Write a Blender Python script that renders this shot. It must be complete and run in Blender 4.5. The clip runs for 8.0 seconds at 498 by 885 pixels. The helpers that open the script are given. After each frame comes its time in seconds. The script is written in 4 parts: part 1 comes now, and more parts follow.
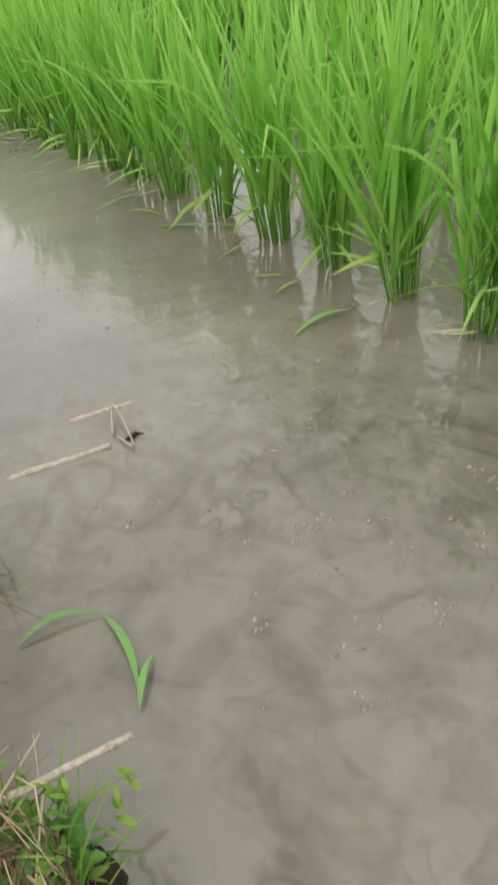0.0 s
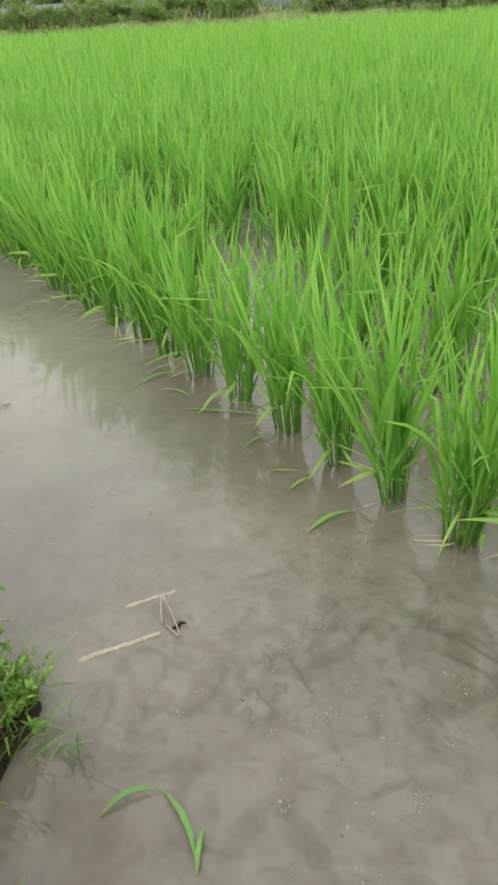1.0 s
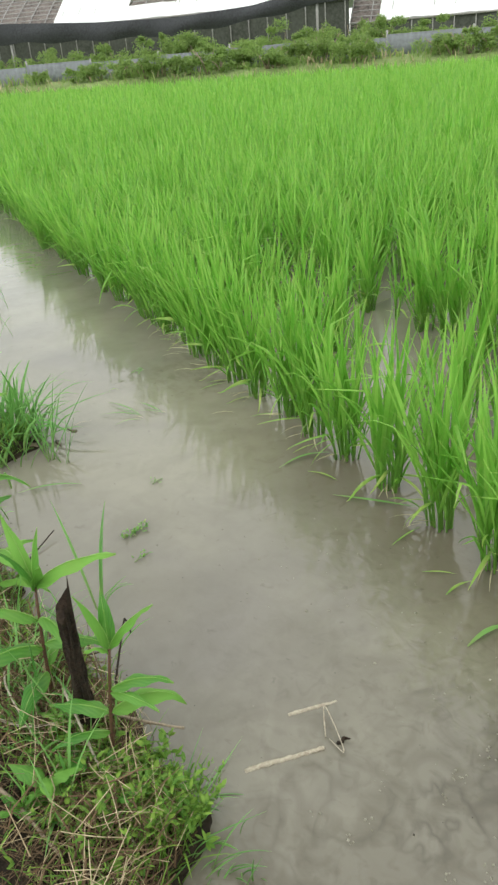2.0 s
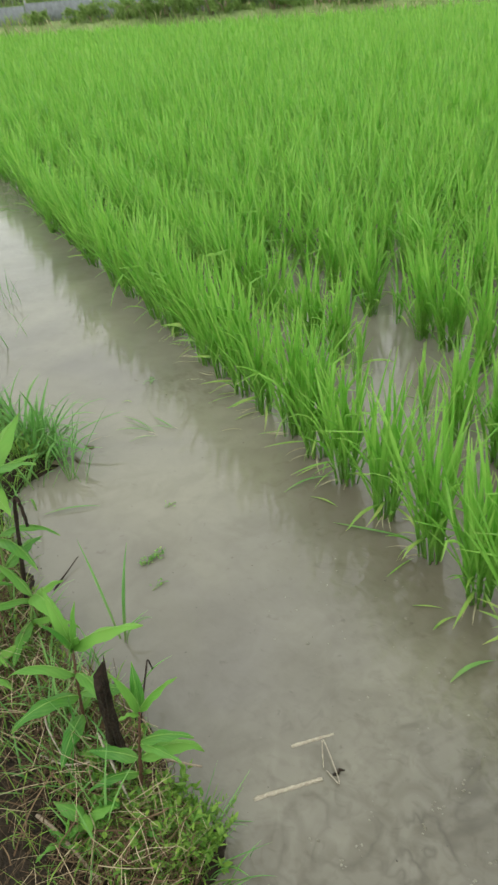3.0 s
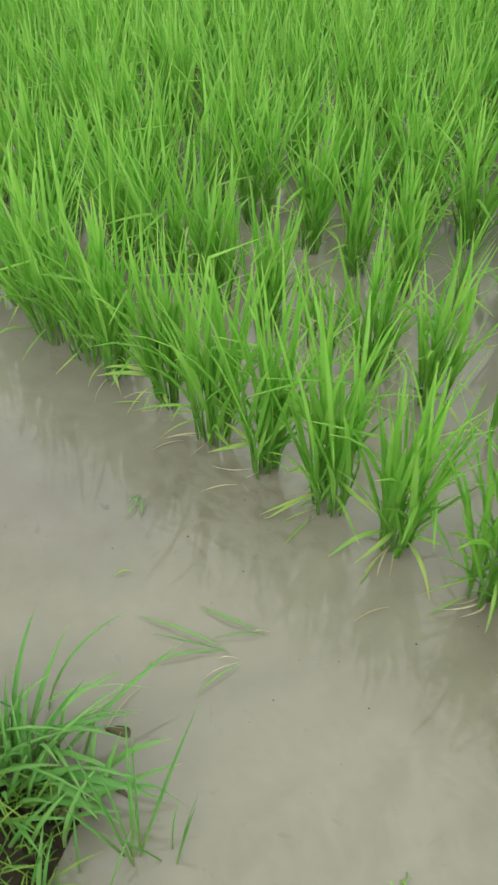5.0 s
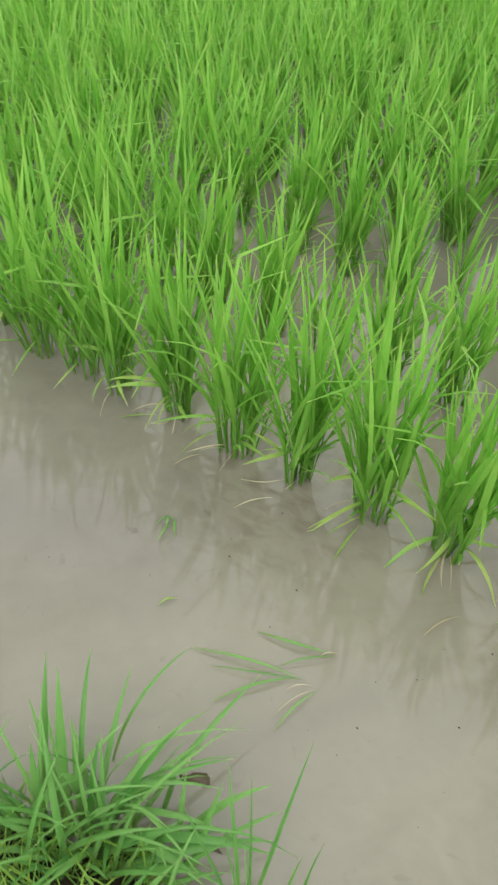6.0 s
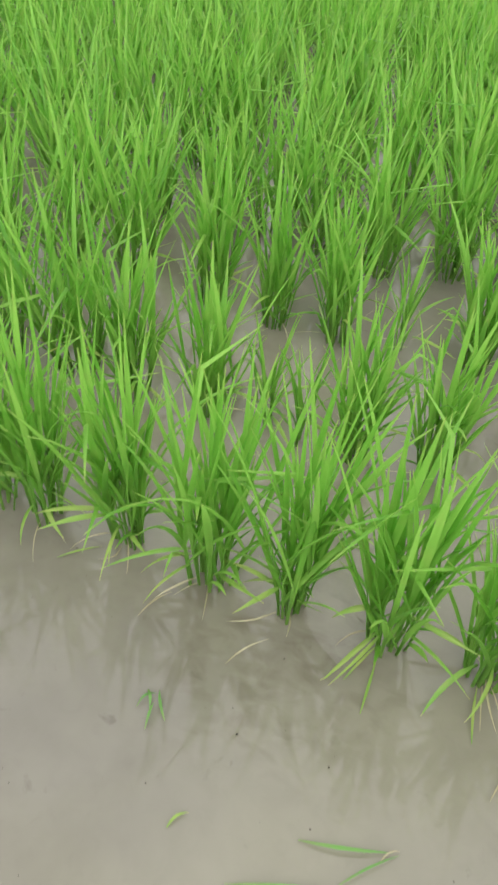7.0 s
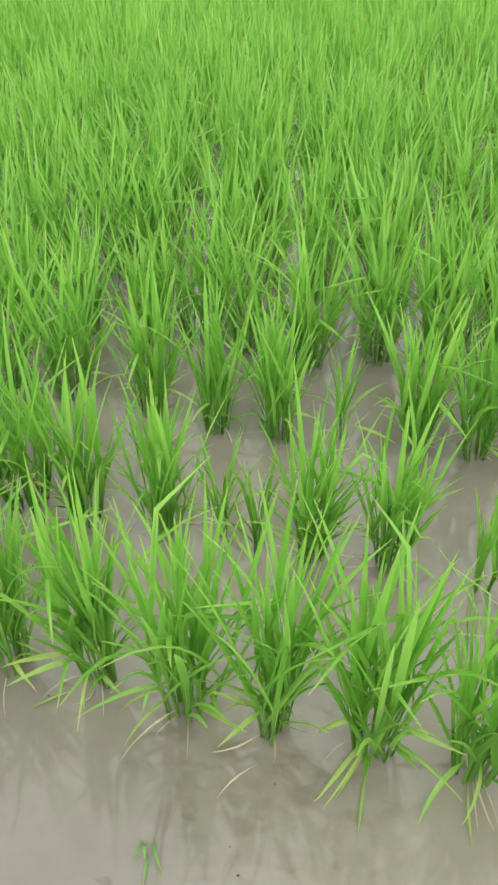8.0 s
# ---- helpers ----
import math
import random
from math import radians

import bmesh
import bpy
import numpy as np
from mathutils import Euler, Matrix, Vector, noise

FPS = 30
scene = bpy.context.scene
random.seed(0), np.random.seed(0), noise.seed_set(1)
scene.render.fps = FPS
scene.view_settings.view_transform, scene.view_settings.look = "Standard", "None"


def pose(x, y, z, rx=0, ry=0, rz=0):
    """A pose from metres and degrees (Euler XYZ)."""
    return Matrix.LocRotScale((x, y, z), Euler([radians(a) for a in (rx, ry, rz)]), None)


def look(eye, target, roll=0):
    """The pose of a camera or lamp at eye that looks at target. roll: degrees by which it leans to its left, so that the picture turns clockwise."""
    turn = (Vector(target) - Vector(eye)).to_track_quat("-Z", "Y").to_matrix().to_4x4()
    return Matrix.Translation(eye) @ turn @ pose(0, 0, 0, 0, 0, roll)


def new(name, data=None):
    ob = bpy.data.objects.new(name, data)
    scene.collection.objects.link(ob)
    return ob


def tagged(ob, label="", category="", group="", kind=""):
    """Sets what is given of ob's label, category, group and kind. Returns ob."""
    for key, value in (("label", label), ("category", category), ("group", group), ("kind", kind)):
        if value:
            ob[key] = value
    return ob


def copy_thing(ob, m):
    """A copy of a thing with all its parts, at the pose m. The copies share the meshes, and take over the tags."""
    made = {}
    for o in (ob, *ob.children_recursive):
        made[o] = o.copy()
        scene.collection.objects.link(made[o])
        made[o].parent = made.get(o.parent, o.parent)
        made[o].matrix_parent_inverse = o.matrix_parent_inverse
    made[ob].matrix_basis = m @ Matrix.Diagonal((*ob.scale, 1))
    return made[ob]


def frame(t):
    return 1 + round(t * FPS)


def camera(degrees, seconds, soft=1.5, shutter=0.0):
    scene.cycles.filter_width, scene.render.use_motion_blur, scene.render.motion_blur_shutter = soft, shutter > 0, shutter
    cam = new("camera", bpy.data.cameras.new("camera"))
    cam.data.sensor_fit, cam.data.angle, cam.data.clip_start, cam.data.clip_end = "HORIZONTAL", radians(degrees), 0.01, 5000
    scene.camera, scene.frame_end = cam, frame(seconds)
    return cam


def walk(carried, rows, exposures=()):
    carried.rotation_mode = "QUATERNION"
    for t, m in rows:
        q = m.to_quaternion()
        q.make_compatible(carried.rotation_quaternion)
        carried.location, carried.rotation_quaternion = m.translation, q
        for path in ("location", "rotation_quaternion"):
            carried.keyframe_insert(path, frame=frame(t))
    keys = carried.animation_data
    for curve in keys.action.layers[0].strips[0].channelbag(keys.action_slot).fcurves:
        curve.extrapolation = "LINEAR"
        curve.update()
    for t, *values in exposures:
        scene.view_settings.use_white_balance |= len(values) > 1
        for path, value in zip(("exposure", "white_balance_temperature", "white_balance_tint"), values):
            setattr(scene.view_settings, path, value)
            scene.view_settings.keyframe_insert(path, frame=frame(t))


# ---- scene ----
cam = camera(36.0, 8.0, soft=2.5, shutter=0.25)
PATH = [
    (0, (1.377, -0.551, 0.4), (-0.048, 0.221, -0.773), -7.3),
    (0.5, (1.41, -0.577, 0.548), (-0.024, 0.278, -0.555), -4.6),
    (1, (1.433, -0.621, 0.624), (-0.057, 0.258, -0.379), -3.6),
    (1.5, (1.364, -0.639, 0.678), (-0.248, 0.098, -0.247), -6.0),
    (1.7, (1.359, -0.67, 0.701), (-0.283, 0.029, -0.201), -5.5),
    (2.8, (1.384, -0.679, 0.839), (-0.255, -0.067, -0.129), -5.7),
    (3, (1.38, -0.675, 0.917), (-0.208, -0.046, -0.122), -5.1),
    (3.5, (1.094, -0.678, 0.987), (-0.356, 0.049, -0.183), -2.2),
    (4, (0.746, -0.678, 0.965), (-0.58, 0.14, -0.288), -1.8),
    (4.4, (0.576, -0.683, 0.992), (-0.659, 0.211, -0.302), -1.8),
    (4.5, (0.536, -0.692, 1.013), (-0.646, 0.212, -0.324), -0.5),
    (4.7, (0.341, -0.637, 0.933), (-0.756, 0.334, -0.429), -0.5),
    (5.8, (0.09, -0.682, 0.729), (-0.874, 0.491, -0.572), 1.1),
    (6, (0.042, -0.703, 0.762), (-0.848, 0.494, -0.571), 1.6),
    (6.5, (-0.119, -0.652, 0.746), (-0.766, 0.656, -0.622), 4.8),
    (7, (-0.197, -0.559, 0.759), (-0.796, 0.794, -0.586), 2.4),
    (7.5, (-0.211, -0.516, 0.795), (-0.757, 0.905, -0.502), -0.4),
    (8, (-0.215, -0.531, 0.82), (-0.728, 0.973, -0.395), -1.9),
]
walk(cam, [(t, look(eye, target, roll)) for t, eye, target, roll in PATH],
     exposures=[(0.0, 0.38, 6500, 10), (1.7, 0.37, 6500, 4), (2.8, 0.20, 6500, 0), (3.2, 0.21, 6500, 0), (4.0, 0.36, 6500, 0), (4.7, 0.36, 6500, -2), (6.0, 0.43, 6500, 4), (6.5, 0.44, 6500, 5), (7.0, 0.51, 6500, 6), (8.0, 0.66, 6500, 6)])

# ---- overcast daylight ----
SUN_ELEVATION, SUN_TURN = radians(62), radians(150)
world = bpy.data.worlds.new("overcast_sky")
scene.world = world
world.use_nodes = True
wn, wl = world.node_tree.nodes, world.node_tree.links
sky = wn.new("ShaderNodeTexSky")
sky.sky_type = "NISHITA"
sky.sun_disc = False
sky.sun_elevation, sky.sun_rotation = SUN_ELEVATION, SUN_TURN
sky.air_density, sky.dust_density, sky.ozone_density = 1.0, 6.0, 1.0
cloud = wn.new("ShaderNodeTexNoise")
cloud.inputs["Scale"].default_value = 2.2
cloud.inputs["Detail"].default_value = 3
cloud_ramp = wn.new("ShaderNodeMapRange")
cloud_ramp.inputs["To Min"].default_value = 7.5
cloud_ramp.inputs["To Max"].default_value = 10.5
wl.new(cloud.outputs["Fac"], cloud_ramp.inputs["Value"])
grey = wn.new("ShaderNodeVectorMath")
grey.operation = "SCALE"
grey.inputs[0].default_value = (1.0, 1.0, 0.97)
wl.new(cloud_ramp.outputs["Result"], grey.inputs["Scale"])
veil = wn.new("ShaderNodeMix")
veil.data_type = "RGBA"
veil.inputs["Factor"].default_value = 0.85
wl.new(sky.outputs["Color"], veil.inputs[6])
wl.new(grey.outputs["Vector"], veil.inputs[7])
wl.new(veil.outputs[2], wn["Background"].inputs["Color"])
wn["Background"].inputs["Strength"].default_value = 0.146
sun_lamp = bpy.data.lights.new("sun", "SUN")
sun_lamp.energy, sun_lamp.angle, sun_lamp.color = 0.6, radians(50), (1.0, 0.97, 0.92)
sun = new("sun", sun_lamp)
sun.matrix_world = look((4, -6, 9), (0, 0, 0))


# ---- materials ----
def material(name):
    m = bpy.data.materials.new(name)
    m.use_nodes = True
    return m, m.node_tree.nodes, m.node_tree.links, m.node_tree.nodes["Principled BSDF"]


def mixed(nodes, links, fac, a, b):
    """A colour between a and b; each is a socket or a colour."""
    mix = nodes.new("ShaderNodeMix")
    mix.data_type = "RGBA"
    links.new(fac, mix.inputs["Factor"])
    for slot, c in ((6, a), (7, b)):
        if isinstance(c, tuple):
            mix.inputs[slot].default_value = (*c, 1)
        else:
            links.new(c, mix.inputs[slot])
    return mix.outputs[2]


def noise_fac(nodes, links, scale, low=0.35, high=0.65, detail=4.0, distortion=0.0, stretch=None, coords="Object"):
    tc = nodes.new("ShaderNodeTexCoord")
    source = tc.outputs[coords]
    if stretch:
        mp = nodes.new("ShaderNodeMapping")
        mp.inputs["Scale"].default_value = stretch
        links.new(source, mp.inputs["Vector"])
        source = mp.outputs["Vector"]
    nz = nodes.new("ShaderNodeTexNoise")
    nz.inputs["Scale"].default_value = scale
    nz.inputs["Detail"].default_value = detail
    nz.inputs["Distortion"].default_value = distortion
    links.new(source, nz.inputs["Vector"])
    mr = nodes.new("ShaderNodeMapRange")
    mr.inputs["From Min"].default_value, mr.inputs["From Max"].default_value = low, high
    links.new(nz.outputs["Fac"], mr.inputs["Value"])
    return mr.outputs["Result"]


def add_bump(nodes, links, bsdf, height, strength, distance):
    bump = nodes.new("ShaderNodeBump")
    bump.inputs["Strength"].default_value = strength
    bump.inputs["Distance"].default_value = distance
    links.new(height, bump.inputs["Height"])
    links.new(bump.outputs["Normal"], bsdf.inputs["Normal"])


def rough_material(name, light, dark, scale, roughness=0.9, bump=0.5, fine=8.0, shine=0.4):
    m, nodes, links, bsdf = material(name)
    big = noise_fac(nodes, links, scale)
    small = noise_fac(nodes, links, scale * fine, 0.3, 0.7)
    mid = tuple((a + b) / 2 for a, b in zip(light, dark))
    first = mixed(nodes, links, big, dark, mid)
    links.new(mixed(nodes, links, small, first, light), bsdf.inputs["Base Color"])
    bsdf.inputs["Roughness"].default_value = roughness
    bsdf.inputs["Specular IOR Level"].default_value = shine
    add_bump(nodes, links, bsdf, small, bump, 0.4 / (scale * fine))
    return m


def leaf_material(name, stem, blade, pale, tip, through_light=0.35, roughness=0.42, per_object=True, veins=0.3, shine=0.55):
    """Leaf colour runs along the blade (uv y) with veins across it (uv x) and differs from leaf to leaf."""
    m, nodes, links, bsdf = material(name)
    uv = nodes.new("ShaderNodeUVMap")
    parts = nodes.new("ShaderNodeSeparateXYZ")
    links.new(uv.outputs["UV"], parts.inputs["Vector"])
    if per_object:
        one = nodes.new("ShaderNodeObjectInfo").outputs["Random"]
    else:
        one = nodes.new("ShaderNodeNewGeometry").outputs["Random Per Island"]
    body = mixed(nodes, links, one, blade, pale)
    low = nodes.new("ShaderNodeMapRange")
    low.inputs["From Min"].default_value, low.inputs["From Max"].default_value = 0.02, 0.42
    links.new(parts.outputs["Y"], low.inputs["Value"])
    run = mixed(nodes, links, low.outputs["Result"], stem, body)
    high = nodes.new("ShaderNodeMapRange")
    high.inputs["From Min"].default_value, high.inputs["From Max"].default_value = 0.9, 1.02
    links.new(parts.outputs["Y"], high.inputs["Value"])
    ends = mixed(nodes, links, high.outputs["Result"], run, tip)
    vein = nodes.new("ShaderNodeTexWave")
    vein.bands_direction = "X"
    vein.inputs["Scale"].default_value = 2.2
    vein.inputs["Distortion"].default_value = 0.4
    links.new(uv.outputs["UV"], vein.inputs["Vector"])
    soft = nodes.new("ShaderNodeMath")
    soft.operation = "MULTIPLY"
    soft.inputs[1].default_value = veins
    links.new(vein.outputs["Fac"], soft.inputs[0])
    veined = mixed(nodes, links, soft.outputs["Value"], ends, pale)
    if veins < 0.1:
        rib = nodes.new("ShaderNodeMath")
        rib.operation = "COMPARE"
        rib.inputs[1].default_value, rib.inputs[2].default_value = 0.5, 0.045
        links.new(parts.outputs["X"], rib.inputs[0])
        side_veins = nodes.new("ShaderNodeTexWave")
        side_veins.bands_direction = "DIAGONAL"
        side_veins.inputs["Scale"].default_value = 3.2
        side_veins.inputs["Distortion"].default_value = 1.0
        links.new(uv.outputs["UV"], side_veins.inputs["Vector"])
        lateral = mixed(nodes, links, times(nodes, links, side_veins.outputs["Fac"], 0.22), veined, pale)
        veined = mixed(nodes, links, times(nodes, links, rib.outputs["Value"], 0.5), lateral, pale)
    wear = nodes.new("ShaderNodeMath")
    wear.operation = "MULTIPLY"
    wear.inputs[1].default_value = 0.35
    links.new(noise_fac(nodes, links, 30, 0.48, 0.8, 3), wear.inputs[0])
    colour = mixed(nodes, links, wear.outputs["Value"], veined, tip)
    links.new(colour, bsdf.inputs["Base Color"])
    gloss = nodes.new("ShaderNodeMapRange")
    gloss.inputs["To Min"].default_value, gloss.inputs["To Max"].default_value = roughness - 0.06, roughness + 0.22
    links.new(one, gloss.inputs["Value"])
    links.new(gloss.outputs["Result"], bsdf.inputs["Roughness"])
    bsdf.inputs["Specular IOR Level"].default_value = shine
    add_bump(nodes, links, bsdf, vein.outputs["Fac"], veins * 0.8, 0.0006)
    glow = nodes.new("ShaderNodeBsdfTranslucent")
    links.new(colour, glow.inputs["Color"])
    both = nodes.new("ShaderNodeMixShader")
    both.inputs[0].default_value = through_light
    links.new(bsdf.outputs[0], both.inputs[1])
    links.new(glow.outputs[0], both.inputs[2])
    links.new(both.outputs[0], nodes["Material Output"].inputs["Surface"])
    return m


def times(nodes, links, a, b):
    m = nodes.new("ShaderNodeMath")
    m.operation = "MULTIPLY"
    for k, v in enumerate((a, b)):
        if isinstance(v, float):
            m.inputs[k].default_value = v
        else:
            links.new(v, m.inputs[k])
    return m.outputs["Value"]


def ridge(nodes, links, scale, width, distortion, detail=4.0):
    """Thin wandering lines."""
    tc = nodes.new("ShaderNodeTexCoord")
    nz = nodes.new("ShaderNodeTexNoise")
    nz.inputs["Scale"].default_value, nz.inputs["Detail"].default_value, nz.inputs["Distortion"].default_value = scale, detail, distortion
    links.new(tc.outputs["Object"], nz.inputs["Vector"])
    off = nodes.new("ShaderNodeMath")
    off.operation = "SUBTRACT"
    off.inputs[1].default_value = 0.5
    links.new(nz.outputs["Fac"], off.inputs[0])
    size = nodes.new("ShaderNodeMath")
    size.operation = "ABSOLUTE"
    links.new(off.outputs["Value"], size.inputs[0])
    mr = nodes.new("ShaderNodeMapRange")
    mr.inputs["From Min"].default_value, mr.inputs["From Max"].default_value = 0.0, width
    mr.inputs["To Min"].default_value, mr.inputs["To Max"].default_value = 1.0, 0.0
    links.new(size.outputs["Value"], mr.inputs["Value"])
    return mr.outputs["Result"]


def near_spot(nodes, links, spot, inner, outer, inside, outside):
    tc = nodes.new("ShaderNodeTexCoord")
    away = nodes.new("ShaderNodeVectorMath")
    away.operation = "DISTANCE"
    away.inputs[1].default_value = spot
    links.new(tc.outputs["Object"], away.inputs[0])
    mr = nodes.new("ShaderNodeMapRange")
    mr.interpolation_type = "SMOOTHSTEP"
    mr.inputs["From Min"].default_value, mr.inputs["From Max"].default_value = inner, outer
    mr.inputs["To Min"].default_value, mr.inputs["To Max"].default_value = inside, outside
    links.new(away.outputs["Value"], mr.inputs["Value"])
    return mr.outputs["Result"]


def shore_band(nodes, links, start, end, low, high):
    """Grows from start to end across the channel."""
    tc = nodes.new("ShaderNodeTexCoord")
    xyz = nodes.new("ShaderNodeSeparateXYZ")
    links.new(tc.outputs["Object"], xyz.inputs["Vector"])
    mr = nodes.new("ShaderNodeMapRange")
    mr.interpolation_type = "SMOOTHSTEP"
    mr.inputs["From Min"].default_value, mr.inputs["From Max"].default_value = start, end
    mr.inputs["To Min"].default_value, mr.inputs["To Max"].default_value = low, high
    links.new(xyz.outputs["Y"], mr.inputs["Value"])
    return mr.outputs["Result"]


def water_material():
    """Cloudy water: a glossy surface over suspended silt, with browner wisps where the bottom was stirred up. Some
    reflection, shade and ripple edges are painted into the colour.
    """
    m, nodes, links, bsdf = material("muddy_water")
    cloud_a = noise_fac(nodes, links, 1.9, 0.34, 0.66, 4, 0.5)
    cloud_b = noise_fac(nodes, links, 5.5, 0.46, 0.74, 6, 0.7)
    motes = noise_fac(nodes, links, 26, 0.55, 0.75, 5, 1.0)
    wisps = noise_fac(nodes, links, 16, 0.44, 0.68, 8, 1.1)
    base = mixed(nodes, links, cloud_a, (0.170, 0.153, 0.139), (0.230, 0.211, 0.172))
    silty = mixed(nodes, links, times(nodes, links, cloud_b, 0.4), base, (0.112, 0.100, 0.074))
    # browner by the first row: bottom mud, plus painted shade and reflection of the rice
    shallow = mixed(nodes, links, times(nodes, links, motes, times(nodes, links, shore_band(nodes, links, -0.30, -0.06, 0.1, 0.6), near_spot(nodes, links, (0.40, -0.12, 0), 0.25, 0.62, 1.0, 0.25))), silty, (0.088, 0.074, 0.053))
    brown = mixed(nodes, links, times(nodes, links, shore_band(nodes, links, -0.26, -0.02, 0.0, 0.5), near_spot(nodes, links, (0.40, -0.12, 0), 0.25, 0.62, 1.0, 0.1)), shallow, (0.118, 0.095, 0.064))
    grainy = noise_fac(nodes, links, 15, 0.36, 0.68, 6, 1.2)
    drift = noise_fac(nodes, links, 2.4, 0.40, 0.64, 3, 0.4)
    clouded = mixed(nodes, links, times(nodes, links, grainy, times(nodes, links, drift, 0.40)), brown, (0.112, 0.097, 0.072))
    fleck = noise_fac(nodes, links, 34, 0.66, 0.76, 4, 0.6)
    flecked = mixed(nodes, links, times(nodes, links, fleck, 0.42), clouded, (0.062, 0.052, 0.039))
    pale = near_spot(nodes, links, (-0.45, -0.20, 0), 0.25, 0.90, 0.52, 0.0)
    flecked = mixed(nodes, links, times(nodes, links, pale, noise_fac(nodes, links, 2.6, 0.3, 0.6, 4, 0.6)), flecked, (0.295, 0.273, 0.213))
    mottle = times(nodes, links, noise_fac(nodes, links, 24, 0.46, 0.64, 6, 0.5, (1.0, 1.5, 1.0)), near_spot(nodes, links, (-0.36, -0.08, 0), 0.05, 0.24, 0.42, 0.0))
    flecked = mixed(nodes, links, mottle, flecked, (0.105, 0.086, 0.060))
    # brown patch before the bank: sunken mud and the bank's reflection, painted in
    muddy = times(nodes, links, noise_fac(nodes, links, 9, 0.30, 0.62, 5, 0.8), near_spot(nodes, links, (0.98, -0.62, 0), 0.05, 0.16, 0.8, 0.0))
    flecked = mixed(nodes, links, muddy, flecked, (0.085, 0.067, 0.043))
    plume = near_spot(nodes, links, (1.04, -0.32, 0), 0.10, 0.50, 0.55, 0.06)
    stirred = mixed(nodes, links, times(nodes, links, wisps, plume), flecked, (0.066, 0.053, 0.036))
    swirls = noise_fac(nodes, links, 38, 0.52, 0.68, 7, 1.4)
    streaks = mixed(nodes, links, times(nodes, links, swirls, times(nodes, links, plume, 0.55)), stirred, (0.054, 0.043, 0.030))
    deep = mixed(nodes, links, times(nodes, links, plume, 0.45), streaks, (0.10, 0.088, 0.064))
    # thin dark lines for silt curls and shaded ripple edges, drawn into the colour
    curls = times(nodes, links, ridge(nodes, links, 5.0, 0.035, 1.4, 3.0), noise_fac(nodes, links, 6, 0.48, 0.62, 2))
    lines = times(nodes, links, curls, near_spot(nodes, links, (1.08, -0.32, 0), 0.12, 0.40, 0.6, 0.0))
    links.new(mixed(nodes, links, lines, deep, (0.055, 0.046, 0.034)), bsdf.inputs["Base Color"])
    bsdf.inputs["Roughness"].default_value = 0.06
    bsdf.inputs["IOR"].default_value = 1.5
    ripple = noise_fac(nodes, links, 6, 0.2, 0.8, 2, 0.8)
    fine = noise_fac(nodes, links, 27, 0.2, 0.8, 2, 1.0, (1.0, 1.3, 1.0))
    patch = noise_fac(nodes, links, 3.0, 0.46, 0.66, 3)
    swirl = near_spot(nodes, links, (0.85, -0.26, 0), 0.15, 0.60, 1.1, 0.12)
    amount = nodes.new("ShaderNodeMath")
    amount.operation = "ADD"
    links.new(times(nodes, links, patch, near_spot(nodes, links, (-0.42, -0.14, 0), 0.08, 0.36, 1.5, 0.28)), amount.inputs[0])
    links.new(swirl, amount.inputs[1])
    less = nodes.new("ShaderNodeMath")
    less.operation = "MULTIPLY_ADD"
    less.inputs[1].default_value = 0.28
    links.new(times(nodes, links, fine, amount.outputs["Value"]), less.inputs[0])
    links.new(times(nodes, links, ripple, 0.45), less.inputs[2])
    add_bump(nodes, links, bsdf, less.outputs["Value"], 0.20, 0.010)
    return m


RICE_TONES = ((0.185, 0.37, 0.07), (0.115, 0.36, 0.03), (0.335, 0.63, 0.112), (0.46, 0.58, 0.15), 0.50, 0.38)
RICE = leaf_material("rice_leaf", *RICE_TONES)
RICE_MASS = leaf_material("rice_leaf_mass", *RICE_TONES, per_object=False)
YELLOWING = leaf_material("yellowing_leaf", (0.15, 0.33, 0.05), (0.17, 0.42, 0.05), (0.38, 0.52, 0.12), (0.60, 0.50, 0.22))
WITHERED = leaf_material("withered_leaf", (0.30, 0.26, 0.15), (0.34, 0.28, 0.16), (0.58, 0.52, 0.36), (0.55, 0.48, 0.33), 0.2, 0.6)
GRASS = leaf_material("grass_blade", (0.22, 0.30, 0.10), (0.085, 0.27, 0.05), (0.24, 0.47, 0.125), (0.26, 0.40, 0.13), 0.38)
WEED = leaf_material("broad_leaf", (0.12, 0.28, 0.045), (0.055, 0.21, 0.03), (0.21, 0.44, 0.075), (0.22, 0.34, 0.07), 0.36, 0.42, per_object=True, veins=0.06, shine=0.35)
WEED_MASS = leaf_material("small_leaves", (0.07, 0.17, 0.03), (0.06, 0.19, 0.025), (0.27, 0.42, 0.07), (0.20, 0.32, 0.06), per_object=False, veins=0.05, shine=0.3)
BUSH_LEAF = leaf_material("bush_leaves", (0.15, 0.25, 0.06), (0.12, 0.23, 0.05), (0.31, 0.42, 0.12), (0.30, 0.34, 0.13), 0.5, per_object=False, veins=0.05)
STRAW = leaf_material("dry_straw", (0.11, 0.066, 0.038), (0.035, 0.021, 0.012), (0.21, 0.145, 0.085), (0.10, 0.06, 0.035), 0.05, 0.75, per_object=False, shine=0.2)
PALE_STRAW = leaf_material("pale_straw", (0.30, 0.23, 0.14), (0.26, 0.19, 0.115), (0.58, 0.49, 0.33), (0.40, 0.30, 0.19), 0.1, 0.7, per_object=False, shine=0.25)
STEM = rough_material("weed_stem", (0.13, 0.065, 0.038), (0.055, 0.03, 0.02), 40, 0.6, 0.2)
PALE_RIB = rough_material("pale_rib", (0.30, 0.48, 0.13), (0.22, 0.38, 0.09), 40, 0.6, 0.2)
GREEN_STEM = rough_material("green_stem", (0.20, 0.30, 0.08), (0.12, 0.20, 0.05), 40, 0.6, 0.2)
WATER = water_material()
